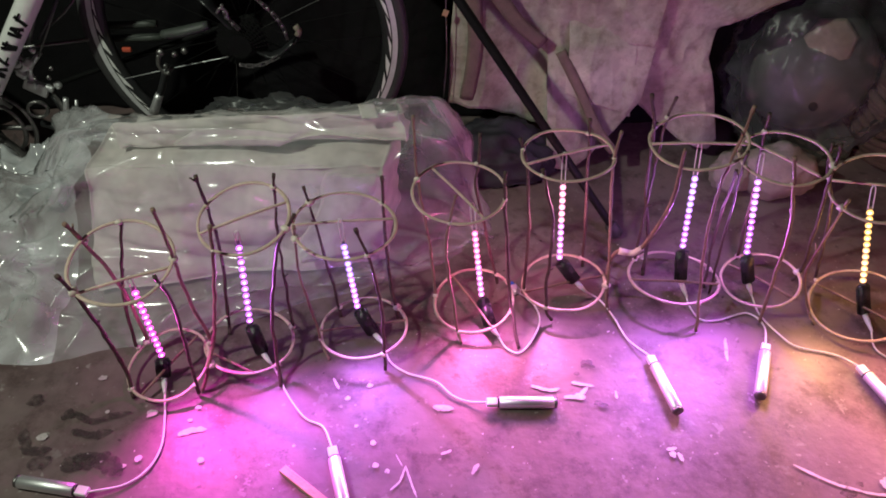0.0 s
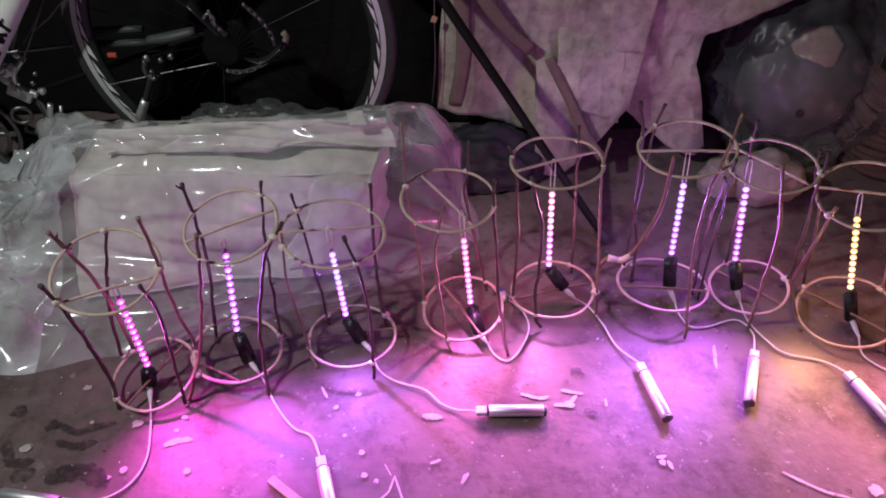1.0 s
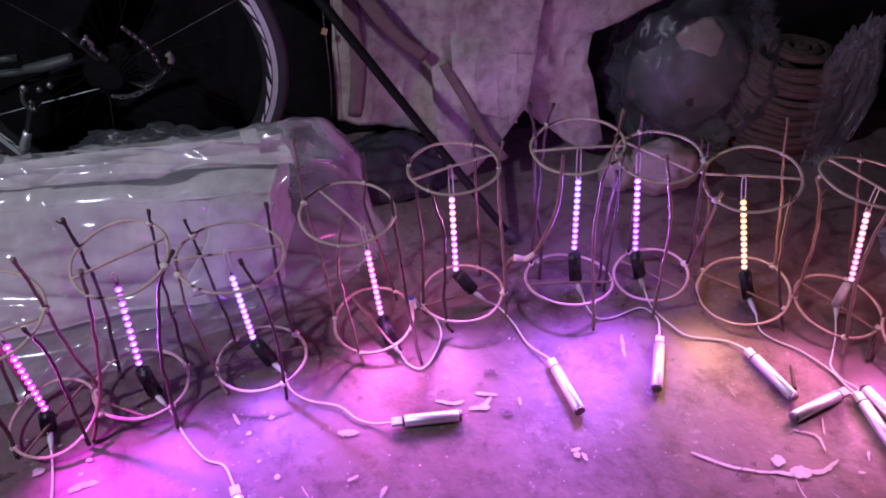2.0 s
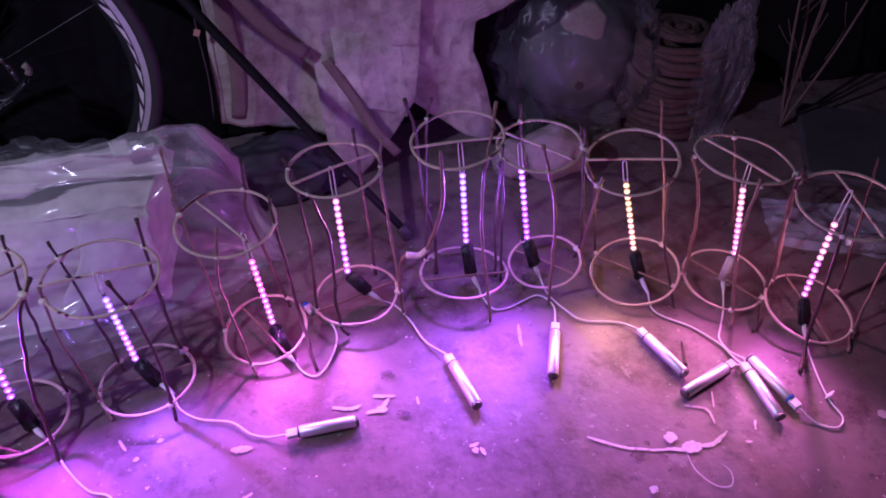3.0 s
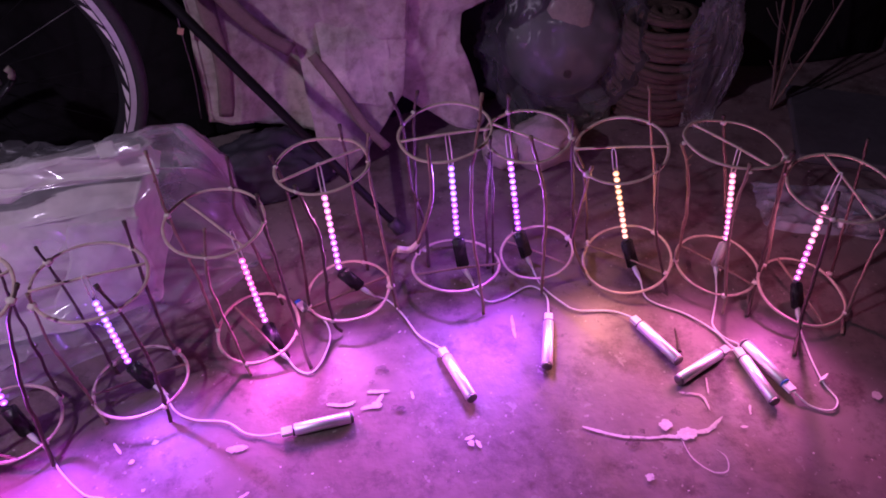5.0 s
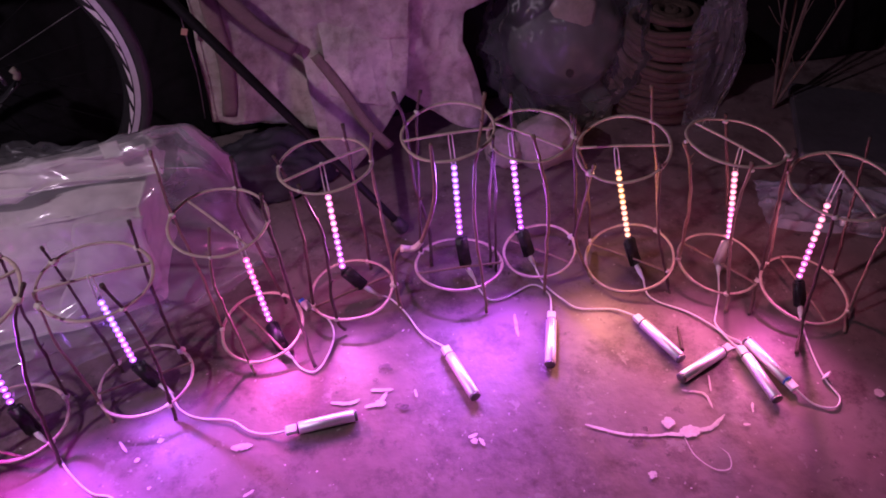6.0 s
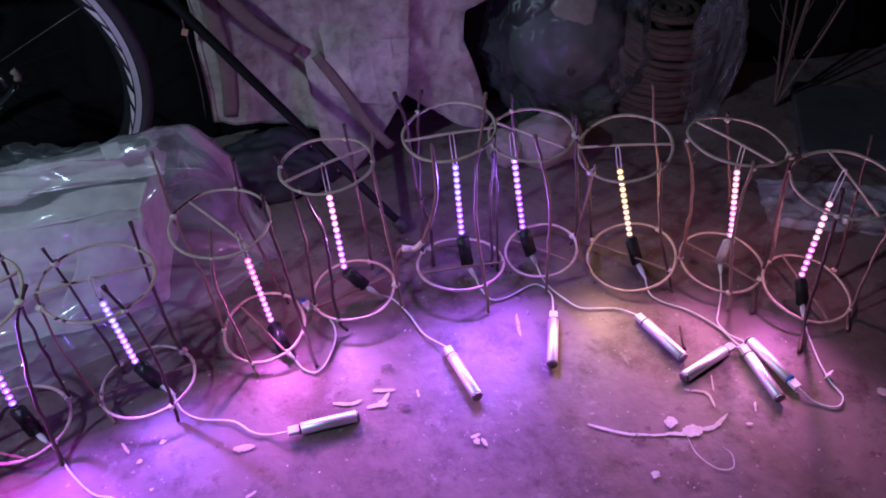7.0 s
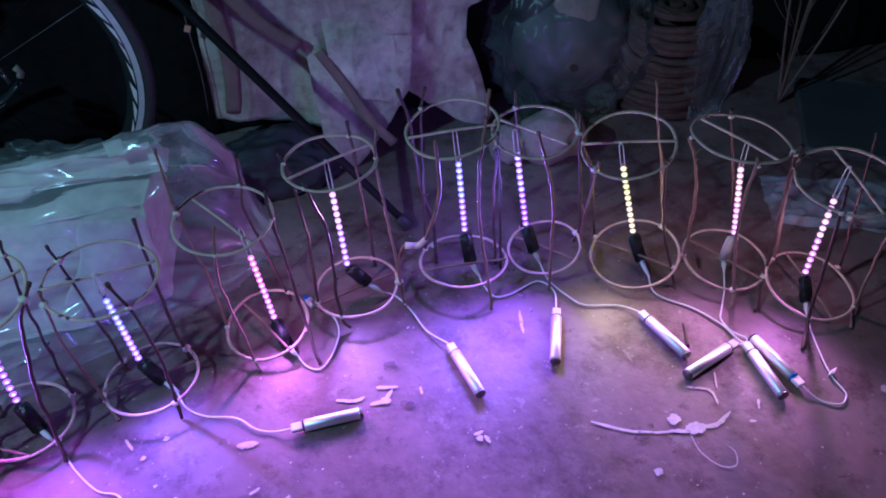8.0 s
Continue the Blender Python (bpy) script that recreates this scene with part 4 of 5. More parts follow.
# a black tubular leg that leans across
leg = thing("stand_leg", (0.355, 1.221, 0.0), "black tubular stand leg leaning across hanging cloth", "stand")
tube("leg_tube", [(0.355, 1.221, 0.004), (0.178, 1.312, 0.223), (-0.15, 1.48, 0.63)], lambda t: 0.0082 + 0.0025 * t, BLACK_PAINT, leg, "", 12, 0.05)
turned("rubber_foot", [(0.009, 0), (0.015, 0.004), (0.0135, 0.03), (0.011, 0.034)], RUBBER, leg, along((0.356, 1.221, 0.001), (0.178, 1.312, 0.223)), "", 14)


# ---- bicycle behind the sacks ----
def bicycle():
    hub = Vector((-0.437, 1.445, 0.339))
    ob = thing("bicycle", (hub.x, hub.y, 0), "white bicycle leaning in the dark behind the sacks", "bicycle")
    turn = Matrix.Translation(hub) @ pose(0, 0, 0, 90, 0, 0) @ Matrix.Scale(0.95, 4)

    def circle(r, off=0.0, n=96):
        return [turn @ Vector((r * math.cos(2 * math.pi * k / n), r * math.sin(2 * math.pi * k / n), off)) for k in range(n)]

    wheel = new("wheel")
    wheel.location = hub
    hang_on(wheel, ob)
    v, f = tube_data(circle(0.3435), 0.013, 12, True)
    piece("tyre", v, f, RUBBER, wheel)
    # deep rim: two walls and an inner band
    verts, faces = [], []
    prof = [(0.334, 0.011), (0.321, 0.0115), (0.303, 0.008), (0.299, 0.0), (0.303, -0.008), (0.321, -0.0115), (0.334, -0.011)]
    n = 96
    for k in range(n):
        a = 2 * math.pi * k / n
        for r, o in prof:
            verts.append(turn @ Vector((r * math.cos(a), r * math.sin(a), o)))
    m = len(prof)
    for k in range(n):
        for j in range(m - 1):
            faces.append((k * m + j, k * m + j + 1, ((k + 1) % n) * m + j + 1, ((k + 1) % n) * m + j))
    piece("rim", verts, faces, RIM_BLACK, wheel)
    for off in (0.0128, -0.0128):
        verts, faces = [], []
        for k in range(n):
            a = 2 * math.pi * k / n
            for r, o in ((0.3345, off), (0.323, off * 1.02)):
                verts.append(turn @ Vector((r * math.cos(a), r * math.sin(a), o)))
        for k in range(n):
            faces.append((2 * k, 2 * k + 1, (2 * k + 3) % (2 * n), (2 * k + 2) % (2 * n)))
        piece("brake_track", verts, faces, RIM_ALLOY, wheel, "bare scuffed metal band")
    # pale slanted marks on the rim wall
    for k in range(44):
        a = 2 * math.pi * k / 44
        tall = 0.5 + 0.5 * ((k * 7) % 5) / 4
        q = [(0.3205, a), (0.3205, a + 0.1), (0.3205 - 0.012 * tall, a + 0.17), (0.3215 - 0.0085 * tall, a + 0.06)]
        vv = [turn @ Vector((r * math.cos(s), r * math.sin(s), 0.0132 - (0.321 - r) * 0.12)) for r, s in q]
        piece("rim_mark", vv, [(0, 1, 2, 3)], WHITE_PAINT, wheel, "", False)
    for k in range(28):
        a = 2 * math.pi * k / 28
        b = a + (0.5 if k % 2 else -0.5)
        s = 0.03 if k % 4 < 2 else -0.03
        p0 = turn @ Vector((0.026 * math.cos(b), 0.026 * math.sin(b), s))
        p1 = turn @ Vector((0.3 * math.cos(a), 0.3 * math.sin(a), 0))
        tube("spoke", [p0, (p0 + p1) / 2, p1], 0.0008, STEEL if k % 9 == 2 else SPOKE_BLACK, wheel, sides=5, step=0.3)
    turned("hub", [(0.012, -0.06), (0.03, -0.035), (0.03, -0.03), (0.014, -0.02), (0.014, 0.02), (0.03, 0.03), (0.03, 0.035), (0.012, 0.06)], SPOKE_BLACK, wheel, turn, "", 20)
    for i in range(7):
        r, o = 0.055 - 0.005 * i, 0.036 + 0.004 * i
        teeth = []
        for k in range(60):
            a = 2 * math.pi * k / 60
            teeth.append((r + (0.004 if k % 2 else 0), a))
        vv = [turn @ Vector((q * math.cos(a), q * math.sin(a), o + s)) for s in (0, 0.0018) for q, a in teeth]
        ff = [tuple(range(60))[::-1], tuple(range(60, 120))] + [(k, (k + 1) % 60, 60 + (k + 1) % 60, 60 + k) for k in range(60)]
        piece("sprocket", vv, ff, SPOKE_BLACK, wheel, "", False)
    # frame
    bb = Vector((-1.0, 1.42, 0.15))
    low = Vector((-1.021, 1.34, 0.17))
    tube("seat_tube", [low, low + Vector((0.2, 0.0, 0.256)), low + Vector((0.42, 0.0, 0.538))], 0.0212, WHITE_PAINT, ob, "white painted tube with dark lettering bars", 18, 0.05)
    tube("tube_joint", [bb, (bb + low) / 2, low], 0.018, BLACK_PAINT, ob, "", 12, 0.03)
    axis = (Vector((0.42, 0.0, 0.538))).normalized()
    flat = axis.cross(Vector((0, 1, 0))).normalized()
    for k in range(7):
        c = low + axis * (0.1 + 0.036 * k)
        out = Vector((0.9, -1.34, 0.65)).normalized()
        out = (out - axis * out.dot(axis)).normalized()
        mm = Matrix((axis, out.cross(axis), out)).transposed().to_4x4()
        at = Matrix.Translation(c + out * 0.0213) @ mm
        for q in range(1 + k % 3):
            box("letter_bar", (0.0065, 0.027 - 0.004 * (k % 2), 0.003), BLACK_PAINT, ob, at @ Matrix.Translation((0.008 * q, 0, 0)) @ pose(0, 0, 0, 0, 0, (-20, 25, 8)[(k + q) % 3]), 0)
        box("letter_bar", (0.018, 0.0035, 0.003), BLACK_PAINT, ob, at @ Matrix.Translation((0.006, 0.007 - 0.012 * (k % 2), 0)), 0)
    for s in (0.05,):
        tube("chain_stay", [bb + Vector((0.02, 0.1, 0)), hub + Vector((0, 0.09, 0))], 0.006, SPOKE_BLACK, ob, "black tube", 10, 0.1)
    tube("down_tube", [bb, bb + Vector((-0.4, 0, 0.45))], 0.021, WHITE_PAINT, ob, "", 14, 0.1)
    # cranks, chainrings, pedal
    face = Matrix.Translation(bb - Vector((0, 0.05, 0))) @ pose(0, 0, 0, 90, 0, 0)
    for i, r in enumerate((0.085, 0.066)):
        vv, ff = tube_data([face @ Vector((r * math.cos(2 * math.pi * k / 48), r * math.sin(2 * math.pi * k / 48), 0.008 * i)) for k in range(48)], 0.005, 6, True)
        piece("chainring", vv, ff, STEEL, ob)
    for k in range(5):
        a = 2 * math.pi * k / 5
        tube("chainring_arm", [face @ Vector((0, 0, 0.006)), face @ Vector((0.083 * math.cos(a), 0.083 * math.sin(a), 0.004))], 0.006, STEEL, ob, sides=8, step=0.1)
    tube("crank", [bb + Vector((0, -0.07, 0)), bb + Vector((0.05, -0.075, -0.06)), bb + Vector((0.1, -0.08, -0.13))], 0.011, STEEL, ob, "", 10, 0.03, 0.7)
    box("pedal", (0.09, 0.07, 0.022), BLACK_PLASTIC, ob, Matrix.Translation(bb + Vector((0.1, -0.13, -0.12))) @ pose(0, 0, 0, 10, 20, 0), 0.005)
    # front changer with a polished cage
    cage = Vector((-0.885, 1.385, 0.24))
    box("changer_cage", (0.05, 0.012, 0.03), ALUMINIUM, ob, Matrix.Translation(cage) @ pose(0, 0, 0, 0, 30, 0), 0.003)
    tube("changer_arm", [cage, cage + Vector((0.0, 0.0, 0.04)), cage + Vector((0.03, 0.01, 0.075))], 0.006, ALUMINIUM, ob, "", 8, 0.01)
    tube("gear_cable", [cage + Vector((0.03, 0, 0.07)), cage + Vector((0.09, 0, 0.16)), cage + Vector((0.19, 0.02, 0.32))], 0.0022, STEEL, ob, "", 6, 0.02)
    box("changer_clamp", (0.03, 0.02, 0.022), ALUMINIUM, ob, Matrix.Translation(cage + Vector((-0.01, -0.005, 0.05))) @ pose(0, 0, 0, 0, -25, 10), 0.004)
    tube("changer_spring", [cage + Vector((0.03, 0, -0.005)), cage + Vector((0.045, -0.01, -0.05)), cage + Vector((0.02, -0.01, -0.09))], 0.005, STEEL, ob, "", 8, 0.01)
    tube("lower_arm", [cage + Vector((0.06, -0.01, -0.02)), cage + Vector((0.035, -0.02, -0.1)), cage + Vector((0.0, -0.03, -0.12))], 0.006, ALUMINIUM, ob, "", 8, 0.01)
    tube("cross_rod", [cage + Vector((-0.03, 0, 0.085)), cage + Vector((0.12, 0.05, 0.085))], 0.004, STEEL, ob, "", 8, 0.05)
    for q, r, th, m2 in ((Vector((-1.0, 1.3, 0.19)), 0.016, 0.004, ALUMINIUM), (Vector((-0.98, 1.3, 0.12)), 0.026, 0.0045, ALUMINIUM), (Vector((-0.9, 1.37, 0.3)), 0.012, 0.003, STEEL), (Vector((-0.885, 1.36, 0.2)), 0.018, 0.004, STEEL), (Vector((-0.95, 1.33, 0.24)), 0.014, 0.003, STEEL)):
        vv, ff = tube_data([q + Vector((r * math.cos(2 * math.pi * k / 24), 0.3 * r * math.cos(2 * math.pi * k / 24), r * math.sin(2 * math.pi * k / 24))) for k in range(24)], th, 8, True)
        piece("guide_ring", vv, ff, m2, ob)
    # bolts, levers and cables round the front changer
    rng = random.Random(21)
    for dx, dz, s in ((0.0, 0.01, 0.02), (0.035, 0.004, 0.017), (0.055, 0.012, 0.014), (0.012, 0.062, 0.016), (0.03, 0.09, 0.013), (-0.012, 0.035, 0.015)):
        box("changer_bracket", (s, 0.012, s * rng.uniform(0.7, 1.5)), ALUMINIUM, ob, Matrix.Translation(cage + Vector((dx, -0.012, dz))) @ pose(0, 0, 0, rng.uniform(-30, 30), rng.uniform(-50, 50), rng.uniform(-30, 30)), 0.004)
    for dx, dz, r in ((0.018, 0.03, 0.004), (0.048, 0.034, 0.005), (0.005, 0.078, 0.005), (0.06, 0.055, 0.005)):
        turned("bolt", [(r * 0.6, 0), (r, 0.002), (r, 0.006), (r * 0.6, 0.008)], STEEL, ob, Matrix.Translation(cage + Vector((dx, -0.02, dz))) @ pose(0, 0, 0, 70, 0, 20), "", 12)
    for p, q, r, m2 in (((0.02, 0.1), (0.1, 0.26), 0.005, STEEL), ((0.045, 0.11), (0.14, 0.24), 0.003, RUBBER), ((0.08, 0.14), (0.15, 0.2), 0.002, STEEL), ((0.03, -0.02), (0.05, -0.12), 0.007, BLACK_PLASTIC), ((0.075, -0.03), (0.045, -0.11), 0.0035, ALUMINIUM), ((-0.02, -0.09), (0.1, -0.12), 0.008, BLACK_PLASTIC)):
        p, q = cage + Vector((p[0], 0.0, p[1])), cage + Vector((q[0], 0.01, q[1]))
        tube("linkage_rod", [p, (p + q) / 2 + Vector((0.006, -0.01, 0)), q], r, m2, ob, "", 8, 0.02)
    # a small orange reflector
    box("reflector", (0.02, 0.008, 0.01), RED_PLASTIC, ob, Matrix.Translation(hub + Vector((-0.25, -0.02, -0.03))), 0.003, "red reflector")
    # rear changer: a grey body, its knuckles and a silver leg below
    tube("changer_body", [(-0.592, 1.40, 0.356), (-0.545, 1.395, 0.366), (-0.495, 1.40, 0.378)], lambda t: 0.0105 + 0.003 * math.sin(t * 3.1), GREY_METAL, ob, "grey rounded body", 14, 0.01, 0.8)
    for q, r in (((-0.598, 1.385, 0.325), 0.008), ((-0.57, 1.385, 0.322), 0.006), ((-0.548, 1.385, 0.33), 0.007), ((-0.592, 1.38, 0.298), 0.0055), ((-0.59, 1.38, 0.283), 0.005)):
        turned("knuckle", [(r * 0.5, 0), (r, 0.002), (r, 0.008), (r * 0.6, 0.011)], STEEL, ob, Matrix.Translation(q) @ pose(0, 0, 0, 75, 15, 0), "", 14)
    tube("changer_link", [(-0.606, 1.39, 0.318), (-0.612, 1.388, 0.295), (-0.6, 1.388, 0.276), (-0.585, 1.388, 0.29)], 0.005, STEEL, ob, "", 8, 0.006)
    tube("prop_leg", [(-0.6, 1.392, 0.285), (-0.615, 1.392, 0.25), (-0.632, 1.392, 0.215)], 0.0075, BLACK_PLASTIC, ob, "", 10, 0.02)
    tube("prop_foot", [(-0.628, 1.39, 0.225), (-0.64, 1.39, 0.203), (-0.652, 1.39, 0.18)], lambda t: 0.0085 + 0.002 * t, ALUMINIUM, ob, "silver foot", 10, 0.01)
    for z, x0, x1 in ((0.338, -0.745, -0.632), (0.308, -0.746, -0.627)):
        tube("rear_stay", [(x0, 1.475, z), ((x0 + x1) / 2, 1.475, z + 0.003), (x1, 1.475, z + 0.006)], 0.008, GREY_METAL, ob, "", 12, 0.03)
    # the chain, slack round the sprockets, and a pale lever end
    for run in ([(-0.455, 1.385, 0.425), (-0.448, 1.385, 0.4), (-0.43, 1.385, 0.378)], [(-0.385, 1.385, 0.44), (-0.358, 1.385, 0.412), (-0.342, 1.385, 0.385), (-0.336, 1.385, 0.358)], [(-0.44, 1.385, 0.3), (-0.415, 1.385, 0.298), (-0.385, 1.385, 0.306), (-0.36, 1.385, 0.32)]):
        links = glide([Vector(q) for q in run], 0.0115)
        for i, (p, q) in enumerate(zip(links, links[1:])):
            mm, ln = along(p, q), (q - p).length
            for side in ((-0.0028, 0.0028) if i % 2 else (-0.0016, 0.0016)):
                box("chain_plate", (0.0075, 0.0009, ln * 1.25), CHAIN, ob, mm @ Matrix.Translation((0, side, ln / 2)), 0.0004)
            turned("chain_roller", [(0.0022, -0.003), (0.0038, -0.002), (0.0038, 0.002), (0.0022, 0.003)], CHAIN, ob, Matrix.Translation(p) @ pose(0, 0, 0, 90, 0, 0), "", 8)
    tube("chain_hook", [(-0.468, 1.384, 0.41), (-0.458, 1.384, 0.421), (-0.447, 1.384, 0.412), (-0.452, 1.384, 0.4)], 0.003, CHAIN, ob, "", 8, 0.004)
    tube("lever_end", [(-0.318, 1.39, 0.384), (-0.312, 1.39, 0.374), (-0.316, 1.39, 0.364)], 0.0065, CREAM, ob, "pale lever end", 10, 0.004)
    tube("guard_plate", [(-0.5, 1.41, 0.43), (-0.44, 1.41, 0.36), (-0.38, 1.41, 0.31), (-0.32, 1.41, 0.35)], 0.016, BLACK_PLASTIC, ob, "", 10, 0.02, 0.3)
    tube("bright_spoke", [(-0.705, 1.402, 0.252), (-0.575, 1.402, 0.284), (-0.44, 1.402, 0.315)], 0.0008, ALUMINIUM, ob, "", 6, 0.1)
    return ob


bicycle()


# two added black backdrops stand in for the unlit space at the back
cloth("shade_backdrop", lambda v: -0.06, lambda v: 1.86, 0.7, lambda u: 0.004, lambda u, v: 1.69 + 0.016 * math.sin(u * 19), SHADE_BLACK, "added black backdrop standing in for shade behind grey cloth", 6.0, 0.5)
cloth("shade_backdrop", lambda v: -1.7, lambda v: -0.02, 0.9, lambda u: 0.004, lambda u, v: 1.7 + 0.016 * math.sin(u * 31), SHADE_BLACK, "added black backdrop standing in for shade behind a bicycle", 3.0, 0.5)


# ---- wrapped machine, rope, board and dry stems ----
def wrapped_machine():
    c = Vector((0.835, 1.6, 0.0))
    ob = thing("wrapped_machine", c, "grey round machine housing wrapped in clear polythene", "machine")
    face = Matrix.Translation(c + Vector((0, 0, 0.205))) @ pose(0, 0, 0, 68, 0, -12)
    turned("housing", [(0.05, -0.2), (0.12, -0.19), (0.15, -0.12), (0.15, -0.04), (0.125, 0.0), (0.09, 0.016), (0.04, 0.022)], GREY_METAL, ob, face, "", 40)
    turned("front_disc", [(0.058, -0.01), (0.06, 0.006), (0.05, 0.012), (0.015, 0.014)], CREAM, ob, face @ Matrix.Translation((0.015, 0.06, 0.012)) @ pose(0, 0, 0, 6, -5, 20), "cream coloured card with cut corners", 7)
    # a flat black disc gives the shade inside the opening
    turned("outlet_hole", [(0.0105, 0.0), (0.0105, 0.002), (0.01, 0.0021), (0.002, 0.0021)], SHADE_BLACK, ob, face @ Matrix.Translation((0.015, -0.085, 0.0175)), "dark round opening", 18)
    for s in (-0.1, 0.1):
        box("foot", (0.05, 0.2, 0.06), GREY_METAL, ob, Matrix.Translation(c + Vector((s, 0.02, 0.032))), 0.01)
    bm = bmesh.new()
    bmesh.ops.create_icosphere(bm, subdivisions=5, radius=1)
    for v in bm.verts:
        p = v.co.copy()
        rid = 1 - abs(noise.noise(p * 3.1 + Vector((4, 0, 1))))
        r = 0.93 + 0.1 * rid ** 5 + 0.07 * noise.noise(p * 1.8) + 0.08 * (1 - abs(noise.noise(p * 4.3 + Vector((1, 7, 2))))) ** 7 + 0.04 * (1 - abs(noise.noise(p * 9 + Vector((3, 2, 9))))) ** 6
        v.co = Vector((p.x * 0.2 * r, p.y * 0.19 * r, p.z * 0.215 * r))
        v.co.z = max(v.co.z, -0.207)
    bmesh.ops.translate(bm, vec=c + Vector((0.0, -0.01, 0.212)), verts=bm.verts)
    part("wrapping", bm, FILM_THIN, ob, "clear crinkled wrapping").visible_shadow = False
    return ob


wrapped_machine()


def lump_bag(x, y, z, sx, sy, sz, seed):
    bm = bmesh.new()
    bmesh.ops.create_icosphere(bm, subdivisions=4, radius=1)
    for v in bm.verts:
        p = v.co.copy()
        r = 1 + 0.16 * noise.noise(p * 1.6 + Vector((seed, 0, 0))) + 0.06 * noise.noise(p * 5) - 0.1 * (1 - abs(noise.noise(p * 2.6 + Vector((0, seed, 0))))) ** 6
        v.co = Vector((p.x * sx * r, p.y * sy * r, max(p.z * sz * r, -sz * 0.9)))
    bmesh.ops.translate(bm, vec=(x, y, z), verts=bm.verts)
    tagged(part("stuffed_bag", bm, BUNDLE), "pale rounded cloth bag lying on the floor", "bag")


lump_bag(0.73, 1.385, 0.062, 0.085, 0.06, 0.068, 1.0)
lump_bag(0.635, 1.40, 0.043, 0.05, 0.05, 0.047, 4.0)


def rope_coil(x, y, r, turns, thick):
    ob = thing("rope_coil", (x, y, 0), "tall untidy coil of brown rope on the floor", "rope")
    rng = random.Random(4)
    for k in range(turns + 4):
        fill = max(0, k - turns + 1)
        rr = r * (1 - 0.05 * math.sin(k * 1.3) - 0.006 * k) * (1 - 0.22 * fill) + rng.uniform(-0.004, 0.004)
        ox, oy, tx, ty = rng.uniform(-0.006, 0.006), rng.uniform(-0.004, 0.004), rng.uniform(-0.06, 0.06), rng.uniform(-0.06, 0.06)
        base = thick + min(k, turns) * thick * 1.42 + 0.001 * fill
        line = []
        for i in range(48):
            c, s = math.cos(2 * math.pi * i / 48), math.sin(2 * math.pi * i / 48)
            w = rr * (1 + 0.05 * noise.noise(Vector((c * 1.2, s * 1.2, k * 0.7))))
            line.append(Vector((x + ox + w * c, y + oy + w * s, max(thick, base + (tx * w * c + ty * w * s) + 0.004 * noise.noise(Vector((c * 2, s * 2, k)))))))
        v, f = tube_data(line, thick * rng.uniform(0.85, 1.1), 8, True)
        piece("rope_turn", v, f, ROPE, ob)
    return ob


rope_coil(1.09, 1.56, 0.105, 16, 0.0108)


def plastic_bag(x, y, sx, sy, sz, mat, label, seed, streak=1.0):
    """A crumpled bag of thin film; streak above 1 draws its creases out upright."""
    bm = bmesh.new()
    bmesh.ops.create_icosphere(bm, subdivisions=5, radius=1)
    for v in bm.verts:
        p = v.co.copy()
        e = Vector((p.x, p.y, p.z / streak))
        rid = 1 - abs(noise.noise(e * 2.3 + Vector((seed, 0, 1))))
        fold = 1 - abs(noise.noise(e * 4.6 + Vector((0, seed, 3))))
        crease = 1 - abs(noise.noise(e * 9.5 + Vector((2, 0, seed))))
        r = 0.82 + 0.2 * rid ** 4 + 0.13 * fold ** 6 + 0.06 * crease ** 6 + 0.14 * noise.noise(e * 1.4 + Vector((seed, 0, 0)))
        v.co = Vector((p.x * sx * r, p.y * sy * r, max(p.z * sz * r, -sz * 0.9)))
    bmesh.ops.translate(bm, vec=(x, y, sz * 0.9 + 0.002), verts=bm.verts)
    ob = tagged(part("plastic_bag", bm, mat), label, "plastic bag")
    ob.visible_shadow = False
    return ob


plastic_bag(-0.36, 1.385, 0.27, 0.035, 0.115, FILM_THIN, "loose clear polythene standing behind wrapped packs", 21.0)
plastic_bag(1.16, 1.45, 0.065, 0.035, 0.2, FILM_THIN, "tall crumpled clear plastic bag before a rope coil", 7.0, 3.0)


def flat_sheet(x, y, sx, sy, turn, seed):
    """A flat creased piece of film on the floor."""
    n = 60
    verts, faces = [], []
    for j in range(n + 1):
        for i in range(n + 1):
            q = Vector(((i / n - 0.5) * sx, (j / n - 0.5) * sy, 0))
            edge = min(i, j, n - i, n - j) / n
            fold = 1 - abs(noise.noise(Vector((q.x * 12 + q.y * 5, q.y * 14, seed))))
            crease = 1 - abs(noise.noise(Vector((q.x * 26 - q.y * 15, q.y * 22, seed + 3))))
            q.z = 0.004 + (0.018 * fold ** 4 + 0.006 * crease ** 6) * smooth01(0.15 + edge * 8)
            q.x += 0.012 * noise.noise(Vector((0, j * 0.12, seed)))
            q.y += 0.012 * noise.noise(Vector((i * 0.12, 0, seed)))
            q.rotate(Euler((0, 0, turn)))
            verts.append((x + q.x, y + q.y, q.z))
    for j in range(n):
        for i in range(n):
            a = j * (n + 1) + i
            faces.append((a, a + 1, a + n + 2, a + n + 1))
    ob = tagged(piece("polythene_piece", verts, faces, BLUISH_FILM), "flat creased piece of bluish clear polythene on the floor", "plastic sheet")
    ob.visible_shadow = False


flat_sheet(1.3, 1.06, 0.34, 0.17, -0.35, 3.0)


